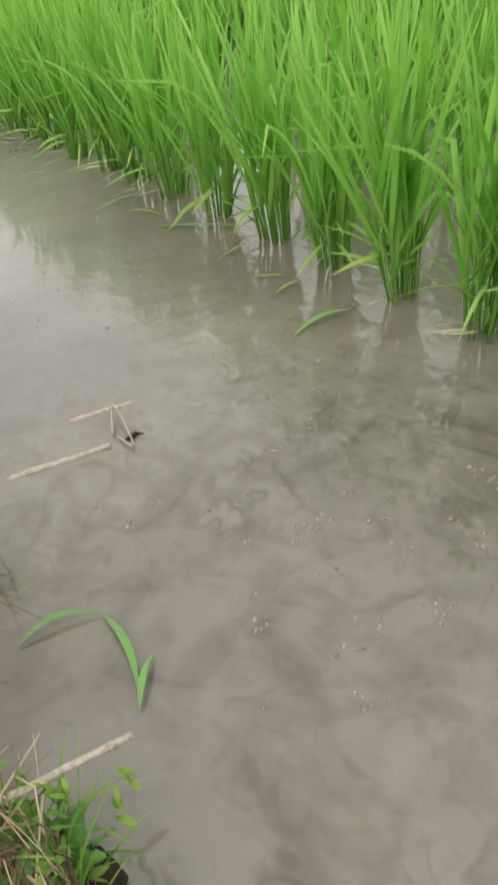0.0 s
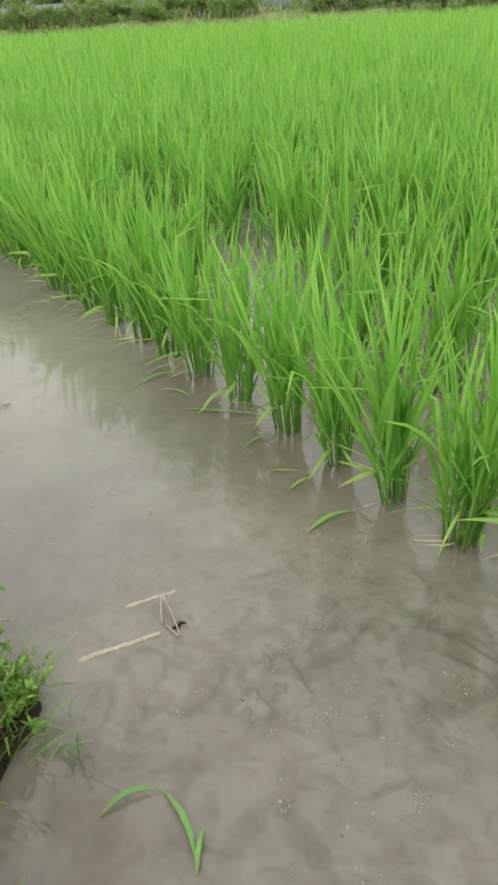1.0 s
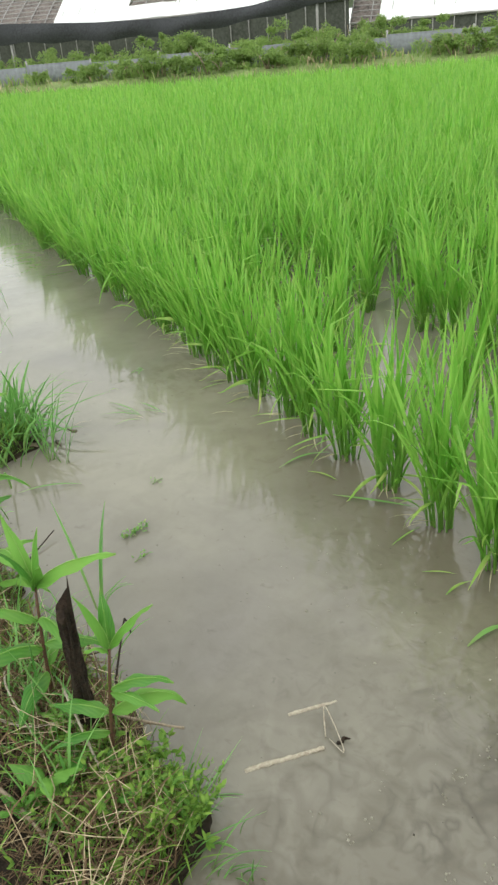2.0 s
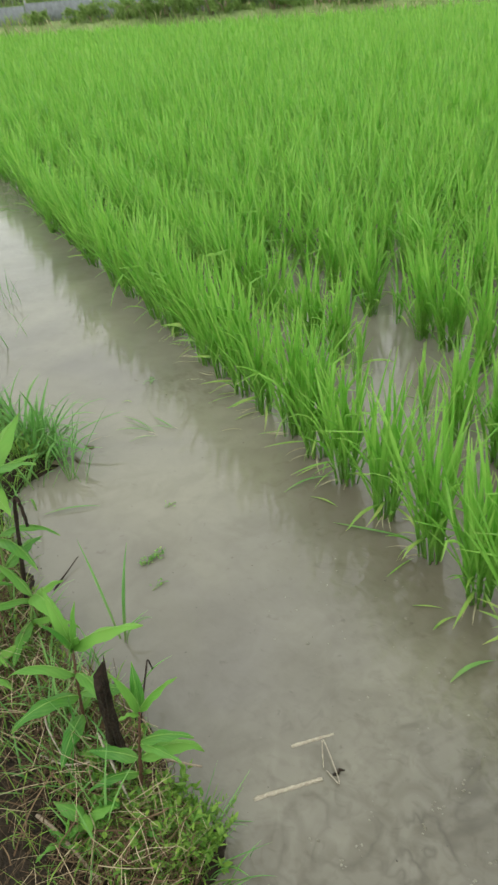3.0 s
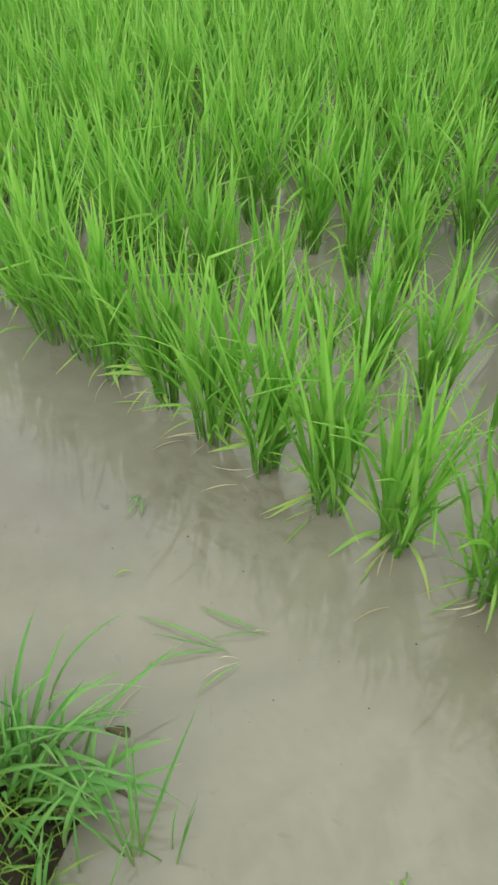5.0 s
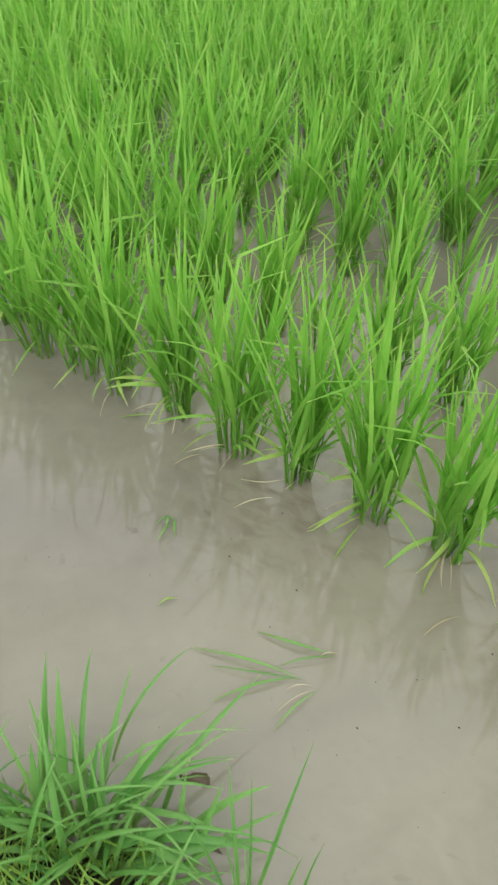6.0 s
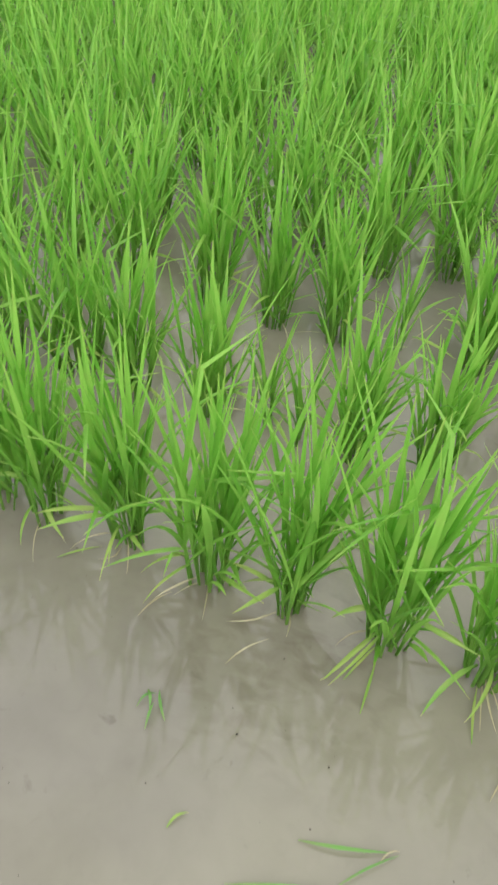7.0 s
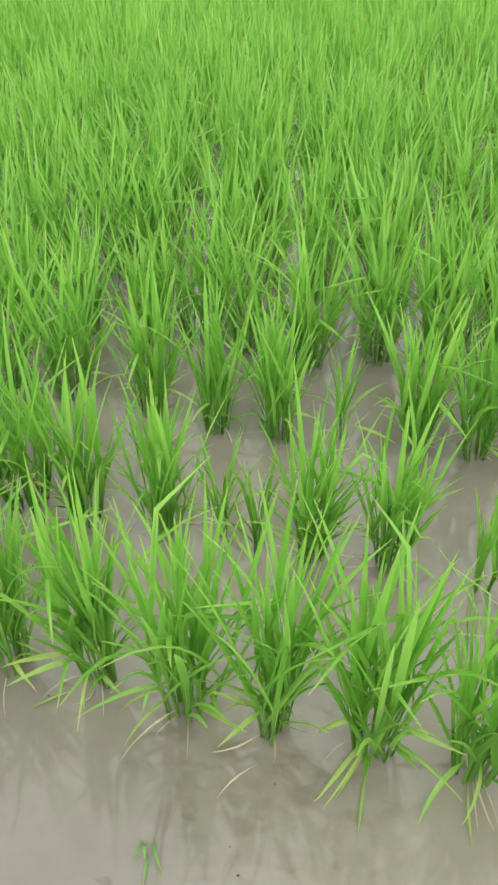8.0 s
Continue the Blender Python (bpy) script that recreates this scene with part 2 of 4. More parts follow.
MUD = rough_material("wet_mud", (0.036, 0.025, 0.016), (0.011, 0.008, 0.006), 6, 0.72, 0.9, shine=0.2)
SOIL = rough_material("far_soil", (0.22, 0.28, 0.10), (0.12, 0.17, 0.06), 0.8, 0.95, 0.5)
ROTTEN = rough_material("rotten_wood", (0.040, 0.024, 0.015), (0.006, 0.005, 0.004), 22, 0.9, 1.0)
SODDEN = rough_material("sodden_leaf", (0.10, 0.072, 0.04), (0.045, 0.032, 0.02), 60, 0.4, 0.4)
TWIG = rough_material("twig_bark", (0.34, 0.27, 0.20), (0.16, 0.12, 0.085), 60, 0.8, 0.4)
PALE_REED = rough_material("pale_reed", (0.46, 0.41, 0.33), (0.24, 0.19, 0.15), 40, 0.7, 0.3)
SHEET = rough_material("corrugated_sheet", (0.21, 0.225, 0.245), (0.11, 0.12, 0.13), 1.5, 0.6, 0.1)
NET = rough_material("black_net", (0.055, 0.057, 0.065), (0.028, 0.029, 0.034), 3, 0.9, 0.3)
PLASTIC = rough_material("white_plastic_film", (0.84, 0.85, 0.87), (0.72, 0.73, 0.75), 0.7, 0.4, 0.1)
PIPE = rough_material("greenhouse_pipe", (0.36, 0.35, 0.36), (0.24, 0.22, 0.21), 5, 0.5, 0.1)
THATCH = rough_material("torn_cover", (0.27, 0.23, 0.215), (0.07, 0.06, 0.06), 5, 0.9, 0.5, 3.0)
# net colour darkened to carry the shade on the greenhouse side
SIDE_NET = rough_material("side_net", (0.10, 0.105, 0.095), (0.045, 0.05, 0.042), 2, 0.9, 0.3)
SPECK = rough_material("dark_speck", (0.05, 0.04, 0.03), (0.02, 0.016, 0.012), 50, 0.7, 0.2)
FOAM, fnodes, flinks, fbsdf = material("foam_bubble")
flinks.new(mixed(fnodes, flinks, noise_fac(fnodes, flinks, 60), (0.17, 0.155, 0.12), (0.30, 0.28, 0.235)), fbsdf.inputs["Base Color"])
fbsdf.inputs["Roughness"].default_value = 0.12
fbsdf.inputs["IOR"].default_value = 1.33


# ---- mesh helpers ----
def mesh_of(name, verts, faces, mat, uvs=None, smooth=True):
    """A mesh; uvs: a pair for each vertex."""
    me = bpy.data.meshes.new(name)
    if isinstance(faces, np.ndarray):
        n = len(faces)
        me.vertices.add(len(verts))
        me.vertices.foreach_set("co", np.asarray(verts, np.float32).ravel())
        me.loops.add(4 * n)
        me.loops.foreach_set("vertex_index", faces.astype(np.int32).ravel())
        me.polygons.add(n)
        me.polygons.foreach_set("loop_start", np.arange(0, 4 * n, 4, dtype=np.int32))
        me.update(calc_edges=True)
    else:
        me.from_pydata([tuple(v) for v in verts], [], faces)
    if uvs is not None:
        layer = me.uv_layers.new(name="UVMap")
        index = np.zeros(len(me.loops), dtype=np.int32)
        me.loops.foreach_get("vertex_index", index)
        layer.data.foreach_set("uv", np.asarray(uvs, dtype=np.float32)[index].ravel())
    me.polygons.foreach_set("use_smooth", [smooth] * len(me.polygons))
    me.materials.append(mat)
    return me


def part(name, me, parent, label=""):
    ob = new(name, me)
    ob.parent = parent
    return tagged(ob, label=label)


def joined(name, pieces, mat, smooth=True):
    """One mesh from (verts, faces, uvs) pieces."""
    verts, faces, uvs, n = [], [], [], 0
    quads = all(isinstance(f, np.ndarray) or all(len(q) == 4 for q in f) for v, f, u in pieces)
    for v, f, u in pieces:
        verts.append(np.asarray(v))
        uvs.append(np.asarray(u))
        if quads:
            faces.append(np.asarray(f) + n)
        else:
            faces += [tuple(i + n for i in q) for q in f]
        n += len(v)
    return mesh_of(name, np.concatenate(verts), np.concatenate(faces) if quads else faces, mat, np.concatenate(uvs), smooth)


def ribbon(points, widths, side, fold=0.25, across=3):
    """A blade along points: widths at each, side the direction across it, fold the depth of its midrib by width."""
    pts = np.asarray(points, float)
    n = len(pts)
    along = np.gradient(pts, axis=0)
    along /= np.linalg.norm(along, axis=1)[:, None] + 1e-9
    s = np.asarray(side, float)
    s = s - along * (along @ s)[:, None]
    s /= np.linalg.norm(s, axis=1)[:, None] + 1e-9
    up = np.cross(s, along)
    w = np.asarray(widths)[:, None] / 2
    if across == 3:
        rows = [pts - s * w + up * w * fold, pts - up * w * fold, pts + s * w + up * w * fold]
    else:
        rows = [pts - s * w, pts + s * w]
    verts = np.stack(rows, 1).reshape(-1, 3)
    faces = [(i * across + j, i * across + j + 1, (i + 1) * across + j + 1, (i + 1) * across + j) for i in range(n - 1) for j in range(across - 1)]
    uv = np.stack(np.meshgrid(np.linspace(0, 1, across), np.linspace(0, 1, n)), -1).reshape(-1, 2)
    return verts, faces, uv


def arc(base, turn, lean, bend, length, n, power=1.6):
    """Points of a blade that rises from base, leans out towards turn and bends over."""
    s = (np.arange(n - 1) + 0.5) / (n - 1)
    th = lean + bend * s**power
    step = length / (n - 1)
    out, up = np.r_[0, np.cumsum(np.sin(th) * step)], np.r_[0, np.cumsum(np.cos(th) * step)]
    return np.stack([base[0] + np.cos(turn) * out, base[1] + np.sin(turn) * out, base[2] + up], 1)


def tube(points, radii, sides=6):
    pts = np.asarray(points, float)
    n = len(pts)
    along = np.gradient(pts, axis=0)
    along /= np.linalg.norm(along, axis=1)[:, None] + 1e-9
    ref = np.array([0.31, 0.17, 0.93]) if abs(along[0][2]) < 0.8 else np.array([0.93, 0.31, 0.17])
    a = np.cross(along, ref)
    a /= np.linalg.norm(a, axis=1)[:, None]
    b = np.cross(along, a)
    ring = np.linspace(0, 2 * np.pi, sides, endpoint=False)
    r = np.broadcast_to(np.asarray(radii, float), (n,))[:, None, None]
    verts = (pts[:, None] + r * (np.cos(ring)[None, :, None] * a[:, None] + np.sin(ring)[None, :, None] * b[:, None])).reshape(-1, 3)
    faces = [(i * sides + j, i * sides + (j + 1) % sides, (i + 1) * sides + (j + 1) % sides, (i + 1) * sides + j) for i in range(n - 1) for j in range(sides)]
    faces += [tuple(range(sides))[::-1], tuple((n - 1) * sides + j for j in range(sides))]
    uv = np.stack(np.meshgrid(np.linspace(0, 1, sides), np.linspace(0, 1, n)), -1).reshape(-1, 2)
    return verts, faces, uv


def leaf_widths(n, width, stem=0.3, stem_share=0.3, tip_from=0.55):
    """Narrow sheath below, full blade in the middle, long taper to the tip."""
    u = np.linspace(0, 1, n)
    grow = stem_share + (1 - stem_share) * np.clip((u - stem * 0.6) / (stem * 0.8), 0, 1)
    return width * grow * np.clip((1.0 - u) / (1 - tip_from), 0.03, 1) ** 0.8


# ---- ground, water, bank ----
def grid_sheet(name, xs, ys, height, mat, smooth=True):
    gx, gy = np.meshgrid(xs, ys)
    z = height(gx, gy)
    verts = np.stack([gx, gy, z], -1).reshape(-1, 3)
    w = len(xs)
    faces = [(j * w + i, j * w + i + 1, (j + 1) * w + i + 1, (j + 1) * w + i) for j in range(len(ys) - 1) for i in range(w - 1)]
    return new(name, mesh_of(name, verts, faces, mat, None, smooth))


EDGE_X = [-40, -3, -0.6, -0.35, -0.2, -0.156, -0.11, -0.05, 0.04, 0.1, 0.2, 0.26, 0.31, 0.41, 0.455, 0.54, 0.62, 0.7, 0.77, 0.81, 0.855, 0.885, 0.93, 1.0, 1.05, 1.09, 1.138, 1.3, 2.0, 9.0]
EDGE_Y = [-0.85, -0.72, -0.62, -0.60, -0.555, -0.545, -0.62, -0.665, -0.68, -0.675, -0.668, -0.675, -0.664, -0.655, -0.648, -0.605, -0.588, -0.567, -0.566, -0.556, -0.565, -0.588, -0.635, -0.65, -0.65, -0.605, -0.56, -0.56, -0.62, -0.72]


def bank_edge(x):
    """The line at which the bank meets the water."""
    return np.interp(x, EDGE_X, EDGE_Y) + 0.008 * np.sin(np.asarray(x) * 23.0) + 0.005 * np.sin(np.asarray(x) * 61.0 + 1.0)


def lumps(x, y, size, amount, seed=0.0):
    flat = [noise.fractal(Vector((a / size, b / size, seed)), 0.9, 2.1, 4) for a, b in zip(np.ravel(x), np.ravel(y))]
    return amount * np.array(flat).reshape(np.shape(x))


ground = grid_sheet("ground", np.array([-900, -300, -90, -30, -10, 0, 10, 30, 90, 300, 900.0]), np.array([-900, -300, -90, -30, -5, 0, 5, 15, 30, 90, 300, 900.0]),
                    lambda x, y: 0 * x - 0.12, SOIL)
tagged(ground, "flat muddy farmland that runs out to the horizon", "ground", kind="structure")
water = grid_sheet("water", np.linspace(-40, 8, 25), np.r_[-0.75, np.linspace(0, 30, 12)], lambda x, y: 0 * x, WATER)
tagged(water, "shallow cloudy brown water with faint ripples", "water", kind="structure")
bx = np.r_[np.linspace(-40, -2.2, 40), np.linspace(-2.0, -0.6, 57)[:-1], np.linspace(-0.6, 1.3, 170), np.linspace(1.3, 2.0, 29)[1:], np.linspace(2.2, 9, 20)]
bo = np.r_[np.array([0.12, 0.08, 0.05, 0.03, 0.016, 0.008, 0.0, -0.005, -0.012]), -np.linspace(0.02, 0.5, 25), -np.linspace(0.6, 6, 14)]


def build_bank():
    verts, w = [], len(bx)
    for o in bo:
        y = bank_edge(bx) + o
        rise = np.where(o > 0, -o * 0.5, 0.034 * (1 - np.exp(o / 0.05)) + 0.06 * np.clip(-o / 0.5, 0, 1))
        z = rise + lumps(bx, y, 0.05, 0.010) + lumps(bx, y, 0.2, 0.012, 3.0)
        verts.append(np.stack([bx, y, z], 1))
    faces = [(j * w + i + 1, j * w + i, (j + 1) * w + i, (j + 1) * w + i + 1) for j in range(len(bo) - 1) for i in range(w - 1)]
    bank = new("bank", mesh_of("bank", np.concatenate(verts), faces, MUD))
    tagged(bank, "low dark wet mud bank at the water's edge", "bank", kind="structure")


build_bank()


# ---- rice ----
ROW = 0.28


def rice_leaf(r, tiller, lean, collar, azimuth, angle, bend, length, width, segments, across, root, kink=None):
    """One leaf: its sheath climbs the tiller to the collar, then the blade swings out towards its own azimuth; kink: where it is broken over."""
    a, b = np.array([math.cos(tiller), math.sin(tiller)]), np.array([math.cos(azimuth), math.sin(azimuth)])
    low = max(1, segments // 4)
    lengths = np.r_[np.full(low, collar / low), np.full(segments - low, length / (segments - low))]
    u = np.r_[np.zeros(low), (np.arange(segments - low) + 0.5) / (segments - low)]
    th = lean + np.where(np.arange(segments) < low, 0, angle) + bend * u**1.7
    if kink:
        th = th + np.where(u > kink, 1.25, 0.0)
    w = np.where(np.arange(segments) < low, 0.0, 1.0)[:, None]
    flat = a * (1 - w) + b * w
    step = np.stack([flat[:, 0] * np.sin(th), flat[:, 1] * np.sin(th), np.cos(th)], 1) * lengths[:, None]
    pts = np.concatenate([[root], root + np.cumsum(step, 0)])
    pts[:, 2] = np.maximum(pts[:, 2], root[2])
    k = np.arange(segments + 1)
    v = np.clip((k - low) / (segments - low), 0, 1)
    widths = width * np.where(k <= low, 0.52, np.clip(np.minimum(0.66 + 1.8 * v, ((1.02 - v) / 0.42) ** 0.75), 0.05, 1.0))
    side = np.array([-math.sin(azimuth), math.cos(azimuth), r.normal(0, 0.18)]) + r.normal(0, 0.22, 3)
    return ribbon(pts, widths, side, 0.3, across)


def rice_blades(r, count, height, segments=8, across=3, wide=1.0, spread=1.0, loose=2.9):
    """The leaves of one hill, tiller by tiller, as (verts, faces, uvs)."""
    out = []
    while len(out) < count:
        tiller = r.uniform(0, 2 * np.pi)
        off = 0.023 * np.sqrt(r.uniform()) * spread
        root = np.array([math.cos(tiller) * off, math.sin(tiller) * off, -0.012])
        lean = abs(r.normal(0.0, 0.07)) + off * loose
        size = height / 0.33 * r.uniform(0.82, 1.08)
        first = r.uniform(0, 2 * np.pi)
        for k in range(4 if r.uniform() < 0.4 else 3):
            azimuth = first + k * np.pi + r.normal(0, 0.5)
            collar = size * (0.110, 0.088, 0.060, 0.032)[k] * r.uniform(0.8, 1.15)
            angle = (r.uniform(0.0, 0.13), r.uniform(0.04, 0.28), r.uniform(0.08, 0.42), r.uniform(0.15, 0.6))[k]
            bend = (r.uniform(0.0, 0.3), r.choice([r.uniform(0.05, 0.4), r.uniform(0.3, 1.2)], p=[0.7, 0.3]), r.uniform(0.05, 0.7), r.uniform(0.3, 1.2))[k]
            length = size * (0.235, 0.22, 0.175, 0.085)[k] * r.uniform(0.8, 1.12)
            kink = r.uniform(0.45, 0.8) if r.uniform() < 0.07 else None
            broad = r.uniform(0.0052, 0.0086) * wide * (0.8 if k == 3 else 1.0)
            out.append(rice_leaf(r, tiller, lean, collar, azimuth, angle, bend, length, broad, segments, across, root, kink))
    return out[:count]


def rice_droopers(r, count, toward=None, dead=False):
    """Old lower leaves that arch out of the hill and hang to the water."""
    out = []
    for k in range(count):
        turn = r.uniform(0, 2 * np.pi) if toward is None else toward + r.normal(0, 1.2)
        base = (np.cos(turn) * 0.018, np.sin(turn) * 0.018, r.uniform(0.004, 0.02) if dead else r.uniform(0.025, 0.07))
        length = r.uniform(0.035, 0.08) if dead else r.uniform(0.045, 0.11)
        pts = arc(base, turn, r.uniform(0.7, 1.6), r.uniform(0.2, 1.3), length, 10, r.uniform(0.5, 1.2))
        bow = turn + np.pi / 2
        pts[:, :2] += np.outer(np.linspace(0, 1, 10) ** 2, [np.cos(bow), np.sin(bow)]) * r.normal(0, 0.014)
        pts[:, 2] = np.maximum(pts[:, 2], 0.0012 + 0.002 * np.linspace(0, 1, 10))
        side = (-np.sin(turn), np.cos(turn), r.normal(0, 0.5))
        wide = r.uniform(0.0014, 0.0028) if dead else r.uniform(0.0042, 0.0076)
        out.append(ribbon(pts, leaf_widths(10, wide, 0.15, 0.5, 0.5), side, 0.22, 3))
    return out


def rice_thing(r, blades, droopers, height, toward, label, spread=1.0):
    """A hill whose every blade is a part."""
    hill = new("rice_plant")
    tagged(hill, label, "rice plant", "rice plants in rows", "thing")
    for v, f, u in rice_blades(r, blades, height, spread=spread, loose=3.0 if toward is not None else 3.6):
        part("blade", mesh_of("blade", v, f, RICE, u), hill)
    for v, f, u in rice_droopers(r, droopers, toward):
        part("old_leaf", mesh_of("old_leaf", v, f, YELLOWING, u), hill, "yellowing drooping leaf")
    for v, f, u in rice_droopers(r, 3 if toward is not None else 2, toward, True):
        part("old_straw", mesh_of("old_straw", v, f, WITHERED, u), hill, "withered whitish leaf")
    return hill


def rice_small(r, blades, height):
    """A hill further in, in two parts."""
    hill = new("rice_plant")
    tagged(hill, "bright green young rice plant standing in water", "rice plant", "rice plants in rows", "thing")
    part("foliage", joined("foliage", rice_blades(r, blades, height, 7, 3, 1.0, 1.3, 6.8), RICE_MASS), hill)
    part("old_growth", joined("old_growth", rice_droopers(r, 4), YELLOWING), hill, "yellowing lower leaves")
    return hill


def merged(pieces):
    """Many pieces as one."""
    verts, faces, uvs, n = [], [], [], 0
    for v, f, u in pieces:
        verts.append(v)
        faces.append(np.asarray(f) + n)
        uvs.append(u)
        n += len(v)
    return np.concatenate(verts), np.concatenate(faces), np.concatenate(uvs)


def row_line(x):
    """Where the first row runs."""
    return -0.008 + 0.05 * max(x, -0.7) + 0.028 * min(x + 0.7, 0.0)


FRONT = [(-0.712, -0.002), (-0.592, 0.004), (-0.471, -0.012), (-0.366, -0.014), (-0.250, -0.008), (-0.138, -0.008), (-0.004, -0.006), (0.107, -0.008), (0.229, -0.012),
         (0.366, -0.012), (0.512, -0.016), (0.638, -0.020), (0.768, -0.032), (0.890, -0.030), (1.0, 0.0), (1.13, -0.01), (1.25, 0.0)]
SECOND = [(-0.745, 0.272, 1.0), (-0.614, 0.270, 0.92), (-0.525, 0.285, 0.5), (-0.475, 0.272, 0.5), (-0.385, 0.278, 0.95), (-0.274, 0.28, 0.95), (-0.15, 0.255, 0.6), (0.10, 0.28, 0.6), (0.21, 0.285, 0.9), (0.33, 0.285, 0.95), (0.45, 0.28, 0.95),
          (0.57, 0.28, 1.0), (0.69, 0.29, 1.0), (0.81, 0.28, 1.0), (0.93, 0.29, 1.0), (1.06, 0.28, 1.0), (1.2, 0.28, 1.0)]
THIRD = [(-0.76, 0.56, 1.0), (-0.63, 0.55, 1.0), (-0.515, 0.55, 1.0), (-0.405, 0.57, 0.7), (-0.280, 0.565, 1.0), (-0.175, 0.57, 1.0), (-0.035, 0.565, 1.0), (0.10, 0.57, 1.0), (0.24, 0.56, 1.0),
         (0.37, 0.56, 1.0), (0.5, 0.57, 1.0), (0.62, 0.56, 1.0), (0.75, 0.56, 1.0), (0.88, 0.57, 1.0)]


def far_line(x, y):
    """Metres past the field's far edge (negative inside the field)."""
    return (x + 17.5) * -0.743 + (y - 1.3) * 0.667


def plant_rice():
    r = np.random.default_rng(11)
    full = [rice_thing(r, int(r.integers(66, 78)), int(r.integers(4, 7)), r.uniform(0.33, 0.355), -np.pi / 2, "bright green young rice plant with yellowing leaves drooping on water") for _ in range(8)]
    inner = [rice_thing(r, int(r.integers(54, 66)), 5, r.uniform(0.285, 0.315), None, "bright green young rice plant standing in muddy water") for _ in range(5)]
    weak = rice_thing(r, 15, 3, 0.23, None, "sparse weak young rice plant standing in muddy water", 0.9)
    used = set()

    def place(src, x, y, turn, size):
        m = pose(x, y, 0.0, r.normal(0, 2), r.normal(0, 2), turn)
        if src in used:
            ob = copy_thing(src, m)
        else:
            used.add(src)
            ob, src.matrix_basis = src, m
        for c in ob.children:
            c.scale = (size, size, size * (1 if c.name.startswith("old") else r.uniform(0.95, 1.05)))
        return ob

    order = [0, 1, 2, 3, 4, 5, 6, 7, 2, 5, 0, 7, 3, 6, 1, 4, 2]
    for (x, y), k in zip(FRONT, order):
        place(full[k], x, y + row_line(x), r.uniform(-45, 45), r.uniform(0.92, 1.05))
    for n, (x, y, size) in enumerate(SECOND + THIRD):
        src = weak if size < 0.8 else inner[n % 5]
        place(src, x, y + row_line(x), r.uniform(0, 360), max(size, 0.85))
    small = [rice_small(r, int(r.integers(66, 78)), r.uniform(0.31, 0.355)) for _ in range(8)]
    hills = [[merged(rice_blades(r, n, r.uniform(0.30, 0.345), seg, 2, wide, apart, 7.0) + (rice_droopers(r, 3) if n > 40 else [])) for _ in range(14)]
             for n, seg, wide, apart in ((62, 6, 1.1, 1.2), (44, 5, 1.4, 1.3), (20, 4, 2.2, 1.4))]
    mid, far, count = [], [], 0
    for row in range(0, 68):
        x = -24.0 + r.uniform(0, 0.12)
        while x < 7.0:
            px, py = x + r.normal(0, 0.014), row * ROW + r.normal(0, 0.018) + row_line(x)
            x += r.uniform(0.112, 0.14)
            if far_line(px, py) > -0.2:
                continue
            if row == 0 and -0.78 < px < 1.3 or row == 1 and -0.79 < px < 1.26 or row == 2 and -0.82 < px < 0.94:
                continue
            d = math.hypot(px - 0.1, (py - 0.3) * 0.8)
            if d < 2.3 and count < 235:
                count += 1
                place(small[count % 8], px, py, r.uniform(0, 360), r.uniform(0.9, 1.05))
                continue
            grade = 0 if d < 4.5 else 1 if d < 9 else 2
            v, f, u = hills[grade][int(r.integers(14))]
            spin, size = r.uniform(0, 2 * np.pi), r.uniform(0.92, 1.08)
            cs, sn = math.cos(spin) * size, math.sin(spin) * size
            v = v @ np.array([[cs, sn, 0], [-sn, cs, 0], [0, 0, size * r.uniform(0.94, 1.08)]]) + (px, py, 0)
            (mid if grade == 0 else far).append((v, f, u))
    for name, pieces in (("rice_field", mid), ("far_rice_field", far)):
        ob = new(name, joined(name, pieces, RICE_MASS))
        tagged(ob, "dense bright green young rice growing in rows", "rice", kind="stuff")


plant_rice()


# ---- far edge of the field ----


def far_point(s, o, z=0.0):
    """A place s metres along the field's far edge and o metres behind it."""
    return Vector((-17.5 + 0.6680 * s - 0.7441 * o, 1.3 + 0.7441 * s + 0.6680 * o, z))


def far_pose(s, o, z=0.0, turn=0.0):
    p = far_point(s, o, z)
    return pose(p.x, p.y, p.z, 0, 0, math.degrees(math.atan2(0.7441, 0.6680)) + turn)


def build_far_bank():
    ss, oo = np.linspace(-40, 50, 181), np.array([-0.6, -0.2, 0.1, 0.5, 1.0, 1.6, 2.4, 4.0, 8.0, 16.0, 30.0])
    zz = np.array([-0.12, 0.0, 0.16, 0.30, 0.36, 0.36, 0.34, 0.3, 0.3, 0.3, 0.1])
    verts = []
    for o, z in zip(oo, zz):
        p = np.array([far_point(s, o + 0.15 * math.sin(s * 1.7) * (o < 3)) for s in ss])
        p[:, 2] = z + lumps(p[:, 0], p[:, 1], 0.8, 0.05) * (z > 0.05)
        verts.append(p)
    w = len(ss)
    faces = [(j * w + i, j * w + i + 1, (j + 1) * w + i + 1, (j + 1) * w + i) for j in range(len(oo) - 1) for i in range(w - 1)]
    ob = new("far_bank", mesh_of("far_bank", np.concatenate(verts), faces, SOIL))
    tagged(ob, "low grassy earth bank along the field's far edge", "bank", kind="structure")


